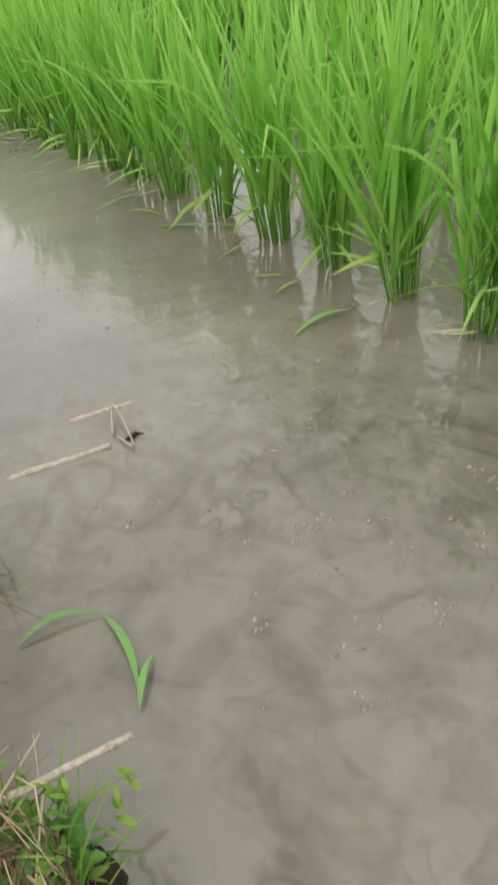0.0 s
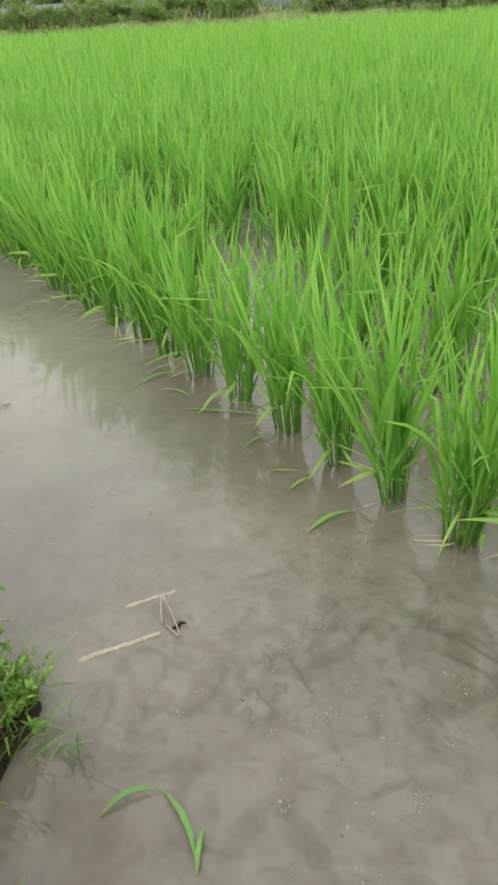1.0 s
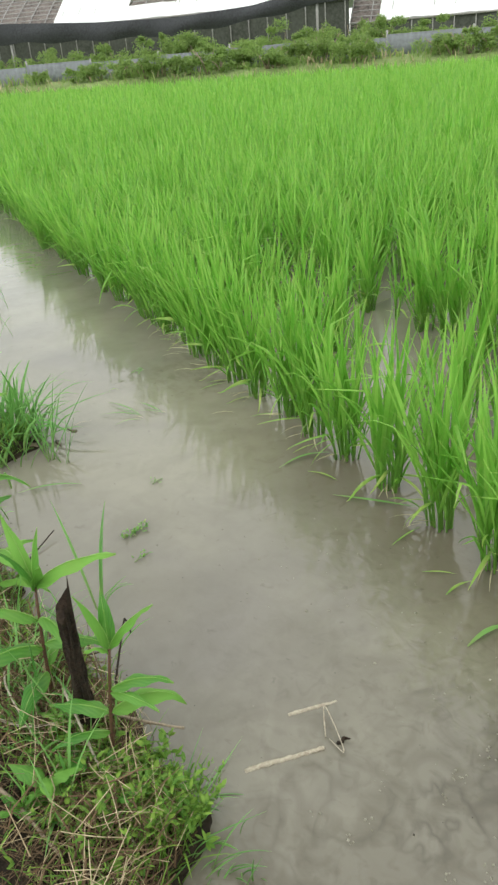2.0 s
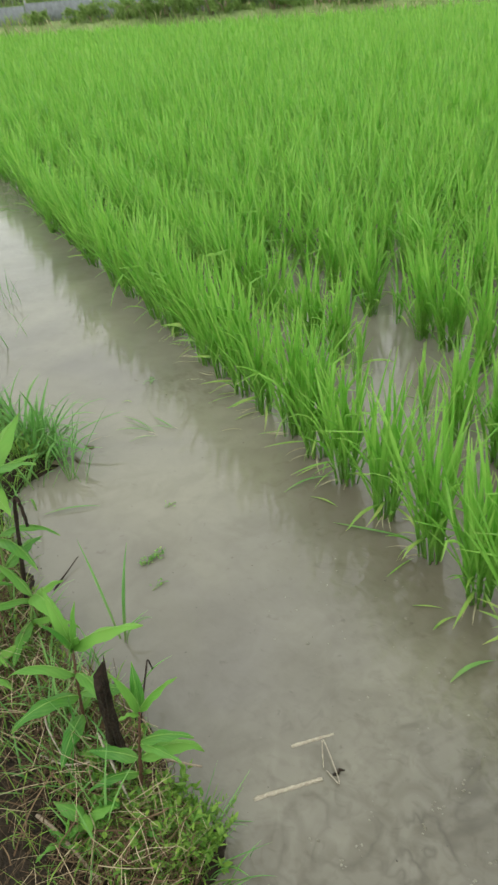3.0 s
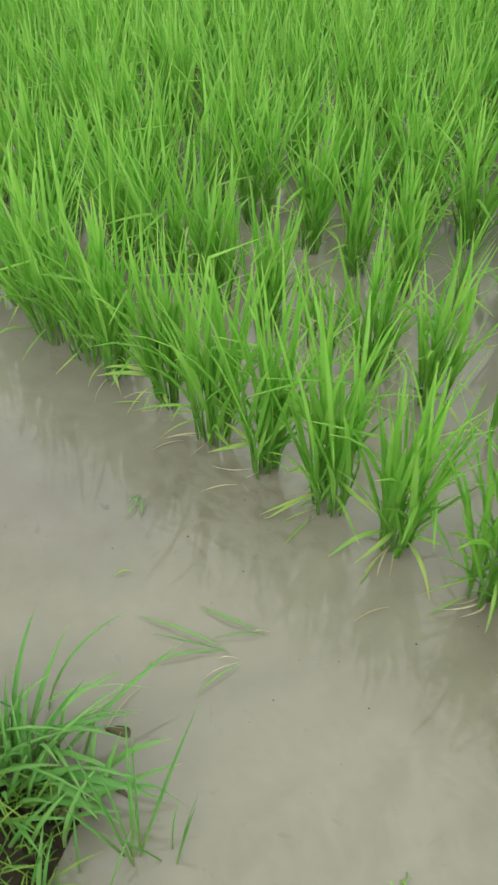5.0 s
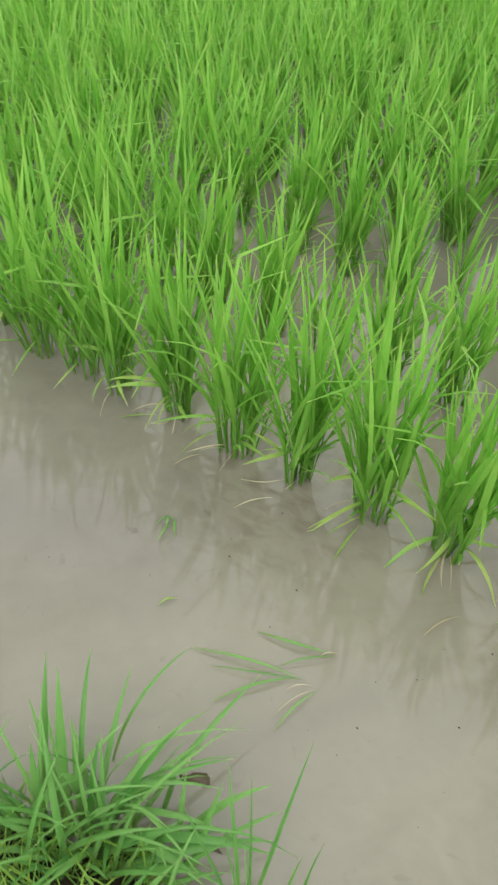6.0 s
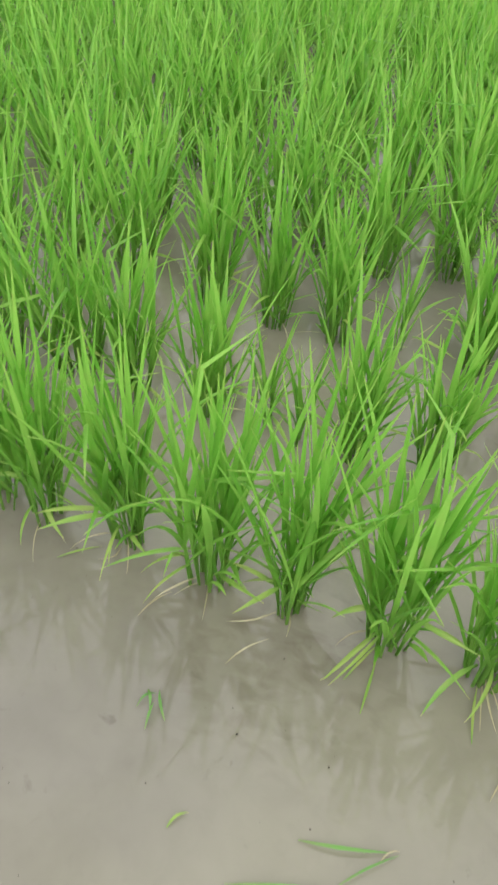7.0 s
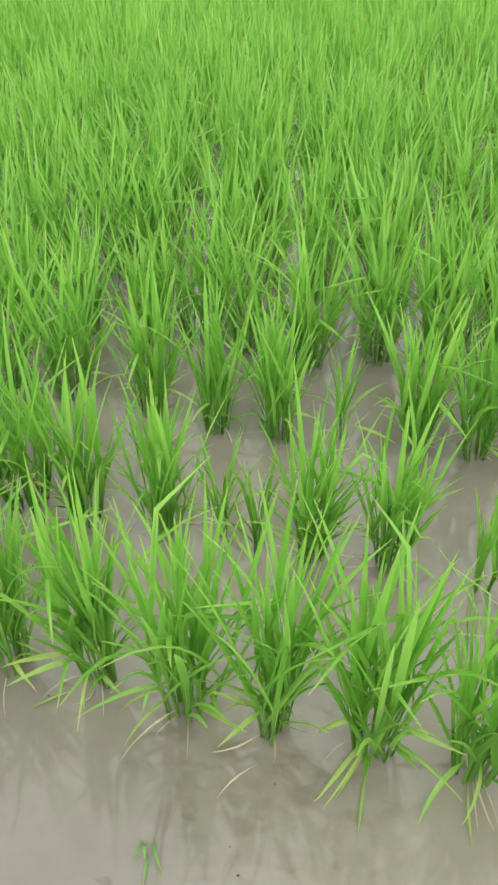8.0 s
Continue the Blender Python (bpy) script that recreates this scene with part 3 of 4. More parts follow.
def build_fence():
    """Low corrugated sheets in a row, some hidden by plants."""
    n = 40
    u = np.linspace(0, 1.6, n)
    wave = 0.018 * np.sin(u * 2 * np.pi / 0.16)
    verts = np.concatenate([np.stack([u, wave + d, np.full(n, z)], 1) for z, d in ((0, 0), (0.5, 0), (0.5, 0.006), (0, 0.006))])
    faces = [(k * n + i, k * n + i + 1, ((k + 1) % 4) * n + i + 1, ((k + 1) % 4) * n + i) for k in range(4) for i in range(n - 1)]
    me = mesh_of("sheet", verts, faces, SHEET)
    post = mesh_of("post", *tube([(0, 0.03, -0.1), (0, 0.03, 0.58)], 0.02, 8)[:2], PIPE)
    fence = new("fence")
    tagged(fence, "low fence of weathered grey corrugated sheets", "fence", kind="thing")
    fence.matrix_basis = far_pose(-14, 1.5, 0.22)
    for k in range(24):
        for name, data in (("sheet", me), ("post", post)):
            ob = part(name, data, fence)
            ob.matrix_basis = pose(k * 1.62, 0.02 * (k % 2), 0.03 * math.sin(k * 2.3), 0, 0, 0.4 * math.sin(k))


def leaf_cloud(r, centre, size, count, leaf):
    """Many small leaves round uneven clumps."""
    heads = np.array(centre) + r.normal(0, 0.5, (12, 3)) * size * (1, 1, 0.8)
    pick = r.integers(0, 12, count)
    reach = r.uniform(0.12, 0.42, 12)[pick]
    d = r.normal(0, 1, (count, 3))
    d /= np.linalg.norm(d, axis=1)[:, None]
    p = heads[pick] + d * reach[:, None] * size * r.uniform(0.5, 1.15, (count, 1))
    a = r.normal(0, 1, (count, 3))
    a /= np.linalg.norm(a, axis=1)[:, None]
    b = np.cross(a, r.normal(0, 1, (count, 3)))
    b /= np.linalg.norm(b, axis=1)[:, None] + 1e-9
    L = leaf * r.uniform(0.6, 1.4, (count, 1))
    verts = np.stack([p, p + a * L * 0.45 + b * leaf * 0.28, p + a * L, p + a * L * 0.45 - b * leaf * 0.28], 1).reshape(-1, 3)
    uv = np.tile(np.array([(0.5, 0.1), (1, 0.5), (0.5, 0.9), (0, 0.5)]), (count, 1))
    return [(verts, np.arange(4 * count).reshape(-1, 4), uv)]


def build_bush(r, s, o, w, h, label, mat=None):
    bush = new("bush")
    tagged(bush, label, "bush", "bushes along the far bank", "thing")
    bush.matrix_basis = far_pose(s, o, 0.33)
    size = np.array([w, w * 0.7, h]) * 0.5
    for k in range(4):
        tip = (r.normal(0, 0.2) * w, r.normal(0, 0.15) * w, h * r.uniform(0.6, 0.85))
        part("branch", mesh_of("branch", *tube([(0, 0, -0.05), tuple(0.5 * np.array(tip) + r.normal(0, 0.03, 3)), tip], [0.02, 0.014, 0.006], 5)[:2], TWIG), bush)
    part("crown", joined("crown", leaf_cloud(r, (0, 0, h * 0.52), size, int(4200 * w * max(h, 0.4) + 400), 0.045), mat or BUSH_LEAF, False), bush)


def build_far_weeds(r):
    """Low mixed weeds and dry grass on the far bank."""
    green, dry = [], []
    for _ in range(9000):
        s, o = r.uniform(-16, 30), abs(r.normal(0.35, 0.75))
        p = far_point(s, o)
        z = 0.05 + 0.3 * min(max(o, 0) / 0.6, 1)
        h = r.uniform(0.06, 0.20) * (1 + 0.5 * (math.sin(s * 2.1) > 0.4))
        b = ribbon(arc((p.x, p.y, z), r.uniform(0, 6.28), r.uniform(0, 0.5), r.uniform(0, 1), h, 4), np.array([0.012, 0.018, 0.013, 0.003]) * r.uniform(0.7, 1.4), r.normal(0, 1, 3), 0, 2)
        (dry if r.uniform() < 0.12 + 0.12 * (math.sin(s * 0.9 + 1) > 0.3) else green).append(b)
    ob = new("far_weeds", joined("far_weeds", green, BUSH_LEAF, False))
    tagged(ob, "low green weeds growing along the far bank", "weeds", kind="stuff")
    ob = new("far_dry_grass", joined("far_dry_grass", dry, PALE_STRAW, False))
    tagged(ob, "pale dry grass along the far bank", "dry grass", kind="stuff")


def build_net():
    """A long black shade net that sags between posts."""
    net = new("shade_net")
    tagged(net, "long sagging black shade net hung on posts", "shade net", kind="thing")
    knots = [(-16, 1.95, 0.55), (-8, 1.88, 0.52), (-2, 1.78, 0.48), (0.7, 1.60, 0.42), (2.9, 1.53, 0.38), (4.9, 1.62, 0.32), (6.5, 1.85, 0.36), (8.2, 2.3, 0.6)]
    s = np.linspace(-16, 8.2, 97)
    top = np.interp(s, [k[0] for k in knots], [k[1] for k in knots])
    deep = np.interp(s, [k[0] for k in knots], [k[2] for k in knots])
    rows = []
    for q in np.linspace(0, 1, 8):
        belly = 0.07 * math.sin(q * math.pi)
        rows.append(np.array([far_point(a, 5 - belly + 0.05 * math.sin(a * 3 + q * 2), t - d * q + 0.03 * math.sin(a * 4 + q) * q) for a, t, d in zip(s, top, deep)]))
    back = [r + np.array([-0.7441, 0.668, 0]) * 0.02 for r in rows]
    n, w = len(rows), len(s)
    verts = np.concatenate(rows + back)
    faces = [(j * w + i, j * w + i + 1, (j + 1) * w + i + 1, (j + 1) * w + i) for j in range(n - 1) for i in range(w - 1)]
    faces += [(n * w + (j + 1) * w + i, n * w + (j + 1) * w + i + 1, n * w + j * w + i + 1, n * w + j * w + i) for j in range(n - 1) for i in range(w - 1)]
    part("sheet", mesh_of("sheet", verts, faces, NET), net)
    for a in (-15, -8, -2, 2.9, 6.5):
        p = far_point(a, 5.1)
        part("post", mesh_of("post", *tube([(p.x, p.y, 0.2), (p.x, p.y, float(np.interp(a, s, top)))], 0.03, 8)[:2], PIPE), net)


def build_greenhouse(s, length, span, eave, rise, torn, label):
    """A tunnel of white film along the far edge; torn: stretches (from, to, low, high) where only battens and old matting are left."""
    house = new("greenhouse")
    tagged(house, label, "greenhouse", "greenhouses behind the field", "thing")
    house.matrix_basis = far_pose(s, 6.0, 0.25)
    qs = np.linspace(0, 1, 17)

    def roof(q, lift=0.0):
        return span * q, eave + rise * (1 - (2 * q - 1) ** 2) + lift

    def panel(name, a, b, q0, q1, lift, m, under):
        n, k = 9, max(2, int((b - a) / 0.4) + 1)
        verts = [(x, *roof(q, lift + 0.012 * math.sin(x * 5 + q * 9))) for x in np.linspace(a, b, k) for q in np.linspace(q0, q1, n)]
        verts += [(x, y, z - under) for x, y, z in verts]
        o = n * k
        faces = [(i * n + j, (i + 1) * n + j, (i + 1) * n + j + 1, i * n + j + 1) for i in range(k - 1) for j in range(n - 1)]
        faces += [tuple(v + o for v in q[::-1]) for q in faces]
        part(name, mesh_of(name, verts, faces, m), house)

    cuts = sorted({0.0, length} | {v for t in torn for v in t[:2]})
    for a, b in zip(cuts[:-1], cuts[1:]):
        open_part = [t for t in torn if t[0] <= a and b <= t[1]]
        if not open_part:
            panel("film", a, b, 0.0, 1.0, 0.03, PLASTIC, 0.01)
        else:
            low, high = open_part[0][2:]
            if low > 0.01:
                panel("film", a, b, 0.0, low, 0.03, PLASTIC, 0.01)
            panel("film", a, b, high, 1.0, 0.03, PLASTIC, 0.01)
            panel("matting", a, b, low, high, -0.06, THATCH, 0.02)
            for q in np.arange(low, high, 0.022):
                y, z = roof(q)
                part("batten", mesh_of("batten", *tube([(a, y, z), ((a + b) / 2, y, z + 0.015), (b, y, z)], 0.013, 5)[:2], PIPE), house)
    for x in np.arange(0, length + 0.01, 0.5):
        part("rib", mesh_of("rib", *tube([(x, 0, 0)] + [(x, *roof(q, -0.005)) for q in qs] + [(x, span, 0)], 0.016, 5)[:2], PIPE), house)
    for z0 in (0.35, eave):
        part("rail", mesh_of("rail", *tube([(0, -0.02, z0), (length, -0.02, z0)], 0.025, 6)[:2], PIPE), house)
    # dark sheet below the eave: side net with the wall's shade in its colour
    wall = [(x, 0.02 + 0.03 * math.sin(x * 3), z) for z in (0.0, eave) for x in np.linspace(0, length, 40)]
    part("side_net", mesh_of("side_net", wall, [(i, i + 1, 41 + i, 40 + i) for i in range(39)], SIDE_NET), house)


def build_far():
    r = np.random.default_rng(5)
    build_far_bank()
    build_fence()
    build_far_weeds(r)
    for s, o, w, h, label in ((7.2, 2.3, 1.2, 0.85, "dense dark green bush on the far bank"), (11.0, 2.4, 0.8, 0.75, "round light green bush on the far bank"),
                              (4.2, 2.6, 1.1, 0.8, "scrubby olive green bush on the far bank"), (2.4, 2.4, 1.4, 0.6, "low green bush before the net"), (0.6, 2.6, 1.3, 0.6, "low green bush before the net"),
                              (-1.5, 2.5, 1.5, 0.65, "low green bush before the net"), (5.7, 2.5, 1.0, 0.7, "scrubby olive green bush on the far bank"), (8.6, 2.5, 1.3, 0.7, "low scrubby green bush on the far bank"),
                              (9.8, 2.7, 1.2, 0.65, "low scrubby green bush on the far bank"), (12.5, 2.6, 1.5, 0.7, "low scrubby green bush on the far bank"), (14.5, 2.6, 1.5, 0.8, "low scrubby green bush on the far bank"),
                              (-4, 2.5, 1.6, 0.7, "low green bush before the net"), (3.3, 1.0, 0.5, 0.35, "small green weed clump on the far bank"), (1.2, 0.9, 0.5, 0.35, "small green weed clump on the far bank"), (-0.6, 0.8, 0.5, 0.35, "small green weed clump on the far bank")):
        build_bush(r, s, o, w * 1.1, h * 0.85, label)
    for k in range(88):
        s = -9 + k * 0.335 + r.normal(0, 0.2)
        bare = s < 2.4 or 8.5 < s < 9.3 or 10.6 < s < 11.0
        tall = 1.35 if s > 3 else 1.0
        build_bush(r, s, r.uniform(0.5, 1.3) if not bare else r.uniform(1.9, 2.4), r.uniform(0.5, 1.1), r.uniform(0.24, 0.45) * tall, "low green scrub growing along the far bank")
    for k in range(34):
        build_bush(r, -9 + k * 0.55 + r.normal(0, 0.15), r.uniform(2.3, 3.2), r.uniform(0.7, 1.2), r.uniform(0.55, 0.85), "scrubby green bush behind the sheet fence")
    build_net()
    build_greenhouse(-11, 18.1, 7.0, 1.35, 1.5, [(3.0, 9.8, 0.0, 0.30), (12.0, 13.4, 0.06, 0.22)], "white film greenhouse with old matting and bare battens")
    build_greenhouse(7.12, 15.0, 6.0, 0.80, 1.5, [(0.0, 0.7, 0.0, 0.4), (3.6, 5.6, 0.03, 0.35), (5.6, 7.4, 0.02, 0.4)], "low white film greenhouse with torn patches over battens")


build_far()


# ---- bank plants ----
def bank_height(x, y):
    o = min(0.0, y - float(bank_edge(np.array(x))))
    return 0.034 * (1 - math.exp(o / 0.05)) + 0.06 * min(-o / 0.5, 1)


def lance_leaf(base, turn, rise, bend, length, width, droop_power=1.2, n=11):
    """A lance-shaped leaf with a short stalk, folded along its midrib, twisted a little and wavy at the edge."""
    pts = arc(base, turn, rise, bend, length, n, droop_power)
    u = np.linspace(0, 1, n)
    sway = math.sin(length * 900 + turn * 7)
    pts[:, 0] += -math.sin(turn) * 0.09 * sway * length * u**2
    pts[:, 1] += math.cos(turn) * 0.09 * sway * length * u**2
    w = width * np.clip(np.sin(np.pi * np.clip(u * 0.93 + 0.05, 0, 1) ** 0.72), 0.08, 1)
    w[0], w[-1] = width * 0.12, width * 0.03
    v, f, uv = ribbon(pts, w, (-math.sin(turn), math.cos(turn), 0.35 * sway), 0.35, 3)
    v[::3, 2] += 0.0020 * np.sin(u * 17 + turn)
    v[2::3, 2] += 0.0020 * np.sin(u * 14 + 2 * turn)
    return v, f, uv


def broad_weed(r, x, y, height, tiers, leaf, label, lean=(0.0, 0.0), red=True, scale_low=1.2):
    """An upright weed: a stem with pairs of lance leaves and a bunch at its tip."""
    plant = new("broadleaf_weed")
    tagged(plant, label, "weed", "broadleaf weeds on the bank", "thing")
    plant.matrix_basis = pose(x, y, bank_height(x, y) - 0.01)
    u = np.linspace(0, 1, 6)
    path = np.stack([lean[0] * u**1.5, lean[1] * u**1.5, height * u], 1)
    part("stem", mesh_of("stem", *tube(path, np.linspace(0.0032, 0.0018, 6), 6)[:2], STEM if red else GREEN_STEM), plant)
    turn = r.uniform(0, 3)
    for k in range(tiers):
        h = 0.35 + 0.6 * k / max(1, tiers - 1)
        p = np.array([np.interp(h, u, path[:, i]) for i in range(3)])
        turn += np.pi / 2 + r.normal(0, 0.2)
        size = leaf * (scale_low - 0.35 * k / tiers)
        for side in (0, np.pi):
            v, f, uv = lance_leaf(p, turn + side + r.normal(0, 0.2), r.uniform(0.5, 1.2), r.uniform(0.3, 2.0), size * r.uniform(0.55, 1.25), size * r.uniform(0.13, 0.2))
            part("leaf", mesh_of("leaf", v, f, WEED, uv), plant)
    for k in range(4):
        v, f, uv = lance_leaf(path[-1], turn + k * 1.57 + 0.5, r.uniform(0.1, 0.6), r.uniform(0.1, 0.8), leaf * r.uniform(0.4, 0.8), leaf * 0.13)
        part("young_leaf", mesh_of("young_leaf", v, f, WEED, uv), plant)
    return plant


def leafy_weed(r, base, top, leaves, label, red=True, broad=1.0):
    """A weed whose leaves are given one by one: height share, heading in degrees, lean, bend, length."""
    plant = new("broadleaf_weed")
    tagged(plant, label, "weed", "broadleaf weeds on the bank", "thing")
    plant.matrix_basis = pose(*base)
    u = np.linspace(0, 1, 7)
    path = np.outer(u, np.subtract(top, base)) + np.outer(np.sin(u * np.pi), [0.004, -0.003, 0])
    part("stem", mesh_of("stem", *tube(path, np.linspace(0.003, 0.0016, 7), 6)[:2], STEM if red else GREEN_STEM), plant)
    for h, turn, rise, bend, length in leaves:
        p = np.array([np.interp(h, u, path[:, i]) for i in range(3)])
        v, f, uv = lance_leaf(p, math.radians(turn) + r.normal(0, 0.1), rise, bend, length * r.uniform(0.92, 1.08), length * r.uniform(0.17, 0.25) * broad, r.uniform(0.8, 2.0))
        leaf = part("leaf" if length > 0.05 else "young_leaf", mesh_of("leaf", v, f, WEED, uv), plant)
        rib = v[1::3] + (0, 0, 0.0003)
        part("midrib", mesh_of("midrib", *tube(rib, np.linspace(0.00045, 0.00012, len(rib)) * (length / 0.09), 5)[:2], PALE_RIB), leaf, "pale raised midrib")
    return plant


def grass_tuft(r, x, y, count, length, width, label, toward=None, spread=0.03, floor=None, lean=0.25, bend=0.9):
    tuft = new("grass_tuft")
    tagged(tuft, label, "grass", "grass tufts at the water's edge", "thing")
    z0 = max(bank_height(x, y), -0.005) - 0.008 if floor is None else floor
    tuft.matrix_basis = pose(x, y, z0)
    for _ in range(count):
        turn = r.uniform(0, 2 * np.pi) if toward is None else toward + r.normal(0, 0.8)
        b = r.normal(0, spread, 2)
        pts = arc((b[0], b[1], 0.0), turn, abs(r.normal(lean, 0.2)), bend * r.uniform(0.2, 1.6), length * r.uniform(0.55, 1.1), 8, 1.4)
        pts[:, 2] = np.maximum(pts[:, 2], 0.0)
        a = turn + np.pi / 2 + r.normal(0, 0.4)
        v, f, uv = ribbon(pts, leaf_widths(8, width * r.uniform(0.6, 1.15), 0.12, 0.7, 0.6), (math.cos(a), math.sin(a), 0), 0.3, 3)
        part("blade", mesh_of("blade", v, f, GRASS, uv), tuft)
    return tuft


def dry_stem(points, radius, mat, label, name="dry_stem", category="dry stem"):
    """One loose straw, twig or reed with knots."""
    pts = np.asarray(points, float)
    ends = np.concatenate([[2 * pts[0] - pts[1]], pts, [2 * pts[-1] - pts[-2]]])
    fine = []
    for k in range(1, len(ends) - 2):
        p0, p1, p2, p3 = ends[k - 1:k + 3]
        for q in np.linspace(0, 1, 7)[:-1]:
            fine.append(0.5 * (2 * p1 + (p2 - p0) * q + (2 * p0 - 5 * p1 + 4 * p2 - p3) * q**2 + (3 * p1 - p0 - 3 * p2 + p3) * q**3))
    fine = np.array(fine + [pts[-1]])
    fine += radius * 0.12 * np.stack([np.sin(np.arange(len(fine)) * 1.9 + 1), np.sin(np.arange(len(fine)) * 2.3), 0 * fine[:, 0]], 1)
    radii = radius * (1 + 0.18 * (np.arange(len(fine)) % 5 == 2)) * np.linspace(1.1, 0.75, len(fine))
    ob = new(name, mesh_of(name, *tube(fine, radii, 7)[:2], mat))
    return tagged(ob, label, category, kind="thing")


def build_weeds():
    r = np.random.default_rng(21)
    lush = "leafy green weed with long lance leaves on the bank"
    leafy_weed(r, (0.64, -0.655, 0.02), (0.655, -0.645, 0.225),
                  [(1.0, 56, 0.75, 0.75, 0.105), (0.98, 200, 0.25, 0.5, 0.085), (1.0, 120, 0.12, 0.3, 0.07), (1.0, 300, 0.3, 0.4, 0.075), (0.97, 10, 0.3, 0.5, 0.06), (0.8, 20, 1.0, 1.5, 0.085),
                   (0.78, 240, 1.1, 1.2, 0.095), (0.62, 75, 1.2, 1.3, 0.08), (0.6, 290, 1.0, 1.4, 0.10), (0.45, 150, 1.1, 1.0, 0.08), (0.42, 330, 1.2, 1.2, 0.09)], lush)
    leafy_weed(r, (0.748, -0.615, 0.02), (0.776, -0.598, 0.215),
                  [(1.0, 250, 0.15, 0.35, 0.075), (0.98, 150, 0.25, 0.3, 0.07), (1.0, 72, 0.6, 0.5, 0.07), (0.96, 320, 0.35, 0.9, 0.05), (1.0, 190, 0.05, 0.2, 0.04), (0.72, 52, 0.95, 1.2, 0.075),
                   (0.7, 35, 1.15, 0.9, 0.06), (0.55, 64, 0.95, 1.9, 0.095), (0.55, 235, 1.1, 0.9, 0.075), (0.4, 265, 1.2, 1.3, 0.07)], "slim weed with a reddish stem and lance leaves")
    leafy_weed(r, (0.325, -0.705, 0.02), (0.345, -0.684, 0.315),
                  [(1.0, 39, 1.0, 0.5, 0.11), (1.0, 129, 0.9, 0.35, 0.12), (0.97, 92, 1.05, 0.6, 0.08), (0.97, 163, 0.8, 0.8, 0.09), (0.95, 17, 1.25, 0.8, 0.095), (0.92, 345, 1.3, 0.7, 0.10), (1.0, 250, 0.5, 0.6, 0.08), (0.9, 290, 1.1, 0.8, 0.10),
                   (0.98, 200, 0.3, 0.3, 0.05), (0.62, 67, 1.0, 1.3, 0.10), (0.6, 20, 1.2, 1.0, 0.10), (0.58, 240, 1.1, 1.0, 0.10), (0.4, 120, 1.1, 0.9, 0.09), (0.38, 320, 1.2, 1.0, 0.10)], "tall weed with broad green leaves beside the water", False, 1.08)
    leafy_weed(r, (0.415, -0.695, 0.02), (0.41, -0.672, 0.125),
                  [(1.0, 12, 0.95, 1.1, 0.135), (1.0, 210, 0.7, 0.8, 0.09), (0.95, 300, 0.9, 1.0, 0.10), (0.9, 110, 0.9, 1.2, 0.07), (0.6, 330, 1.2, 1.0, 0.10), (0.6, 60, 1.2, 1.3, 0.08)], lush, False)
    broad_weed(r, 0.14, -0.758, 0.12, 2, 0.10, lush, (0.01, 0.0), False)
    broad_weed(r, 0.50, -0.758, 0.09, 3, 0.10, lush, (0.0, 0.0), False)
    broad_weed(r, 0.36, -0.781, 0.12, 3, 0.10, lush, (0.0, 0.0), False)
    broad_weed(r, 1.145, -0.60, 0.04, 2, 0.04, "small low weed with bright green leaves on the bank", (0.0, 0.005), False)
    broad_weed(r, 1.18, -0.62, 0.04, 2, 0.045, "small low weed with bright green leaves on the bank", (0.0, 0.005), False)
    broad_weed(r, 0.79, -0.713, 0.035, 2, 0.04, "small low weed with bright green leaves on the bank", (0.0, 0.0), False)
    broad_weed(r, 0.72, -0.679, 0.03, 2, 0.035, "small low weed with bright green leaves on the bank", (0.0, 0.0), False)
    for x, y, h, size in ((1.125, -0.585, 0.03, 0.034), (1.15, -0.58, 0.03, 0.034), (1.155, -0.565, 0.02, 0.03), (1.125, -0.60, 0.04, 0.036), (1.17, -0.59, 0.035, 0.035), (0.70, -0.66, 0.05, 0.04), (0.76, -0.66, 0.045, 0.036), (0.82, -0.63, 0.04, 0.03), (0.78, -0.69, 0.05, 0.04)):
        weed = new("broadleaf_weed")
        tagged(weed, "small low weed with bright green oval leaves", "weed", "broadleaf weeds on the bank", "thing")
        weed.matrix_basis = pose(x, y, bank_height(x, y) - 0.005)
        part("stem", mesh_of("stem", *tube([(0, 0, 0), (0.002, 0.003, h * 0.5), (0.0, 0.005, h)], [0.0014, 0.0012, 0.0008], 5)[:2], GREEN_STEM), weed)
        for k in range(9):
            q = 0.3 + 0.7 * k / 8
            L = size * r.uniform(0.6, 1.1)
            v, f, uv = lance_leaf((0, 0.004 * q, h * q), k * 2.4 + r.normal(0, 0.3), r.uniform(0.5, 1.3), r.uniform(0.2, 1.0), L, L * r.uniform(0.38, 0.5), 1.2, 8)
            part("leaf", mesh_of("leaf", v, f, WEED, uv), weed)
    rushy = "arching tuft of long green grass at the water's edge"
    grass_tuft(r, -0.29, -0.61, 22, 0.17, 0.0065, rushy, None, 0.03)
    grass_tuft(r, -0.255, -0.56, 46, 0.175, 0.0062, rushy, None, 0.028, None, 0.36, 1.15)
    grass_tuft(r, -0.25, -0.55, 3, 0.22, 0.0105, "few tall broad grass blades rising above the tuft", 0.9, 0.012, None, 0.15, 0.4)
    grass_tuft(r, -0.275, -0.56, 3, 0.20, 0.0105, "few tall broad grass blades rising above the tuft", 2.6, 0.012, None, 0.25, 0.4)
    grass_tuft(r, -0.24, -0.55, 16, 0.21, 0.0038, "long thin arching grass at the water's edge", None, 0.025, None, 0.35, 1.5)
    grass_tuft(r, -0.225, -0.57, 10, 0.19, 0.0095, rushy, 0.6, 0.02, None, 0.6, 1.0)
    grass_tuft(r, -1.3, -0.49, 9, 0.16, 0.0025, "thin sparse grass standing in the shallow water", None, 0.04, -0.01, 0.15, 0.5)
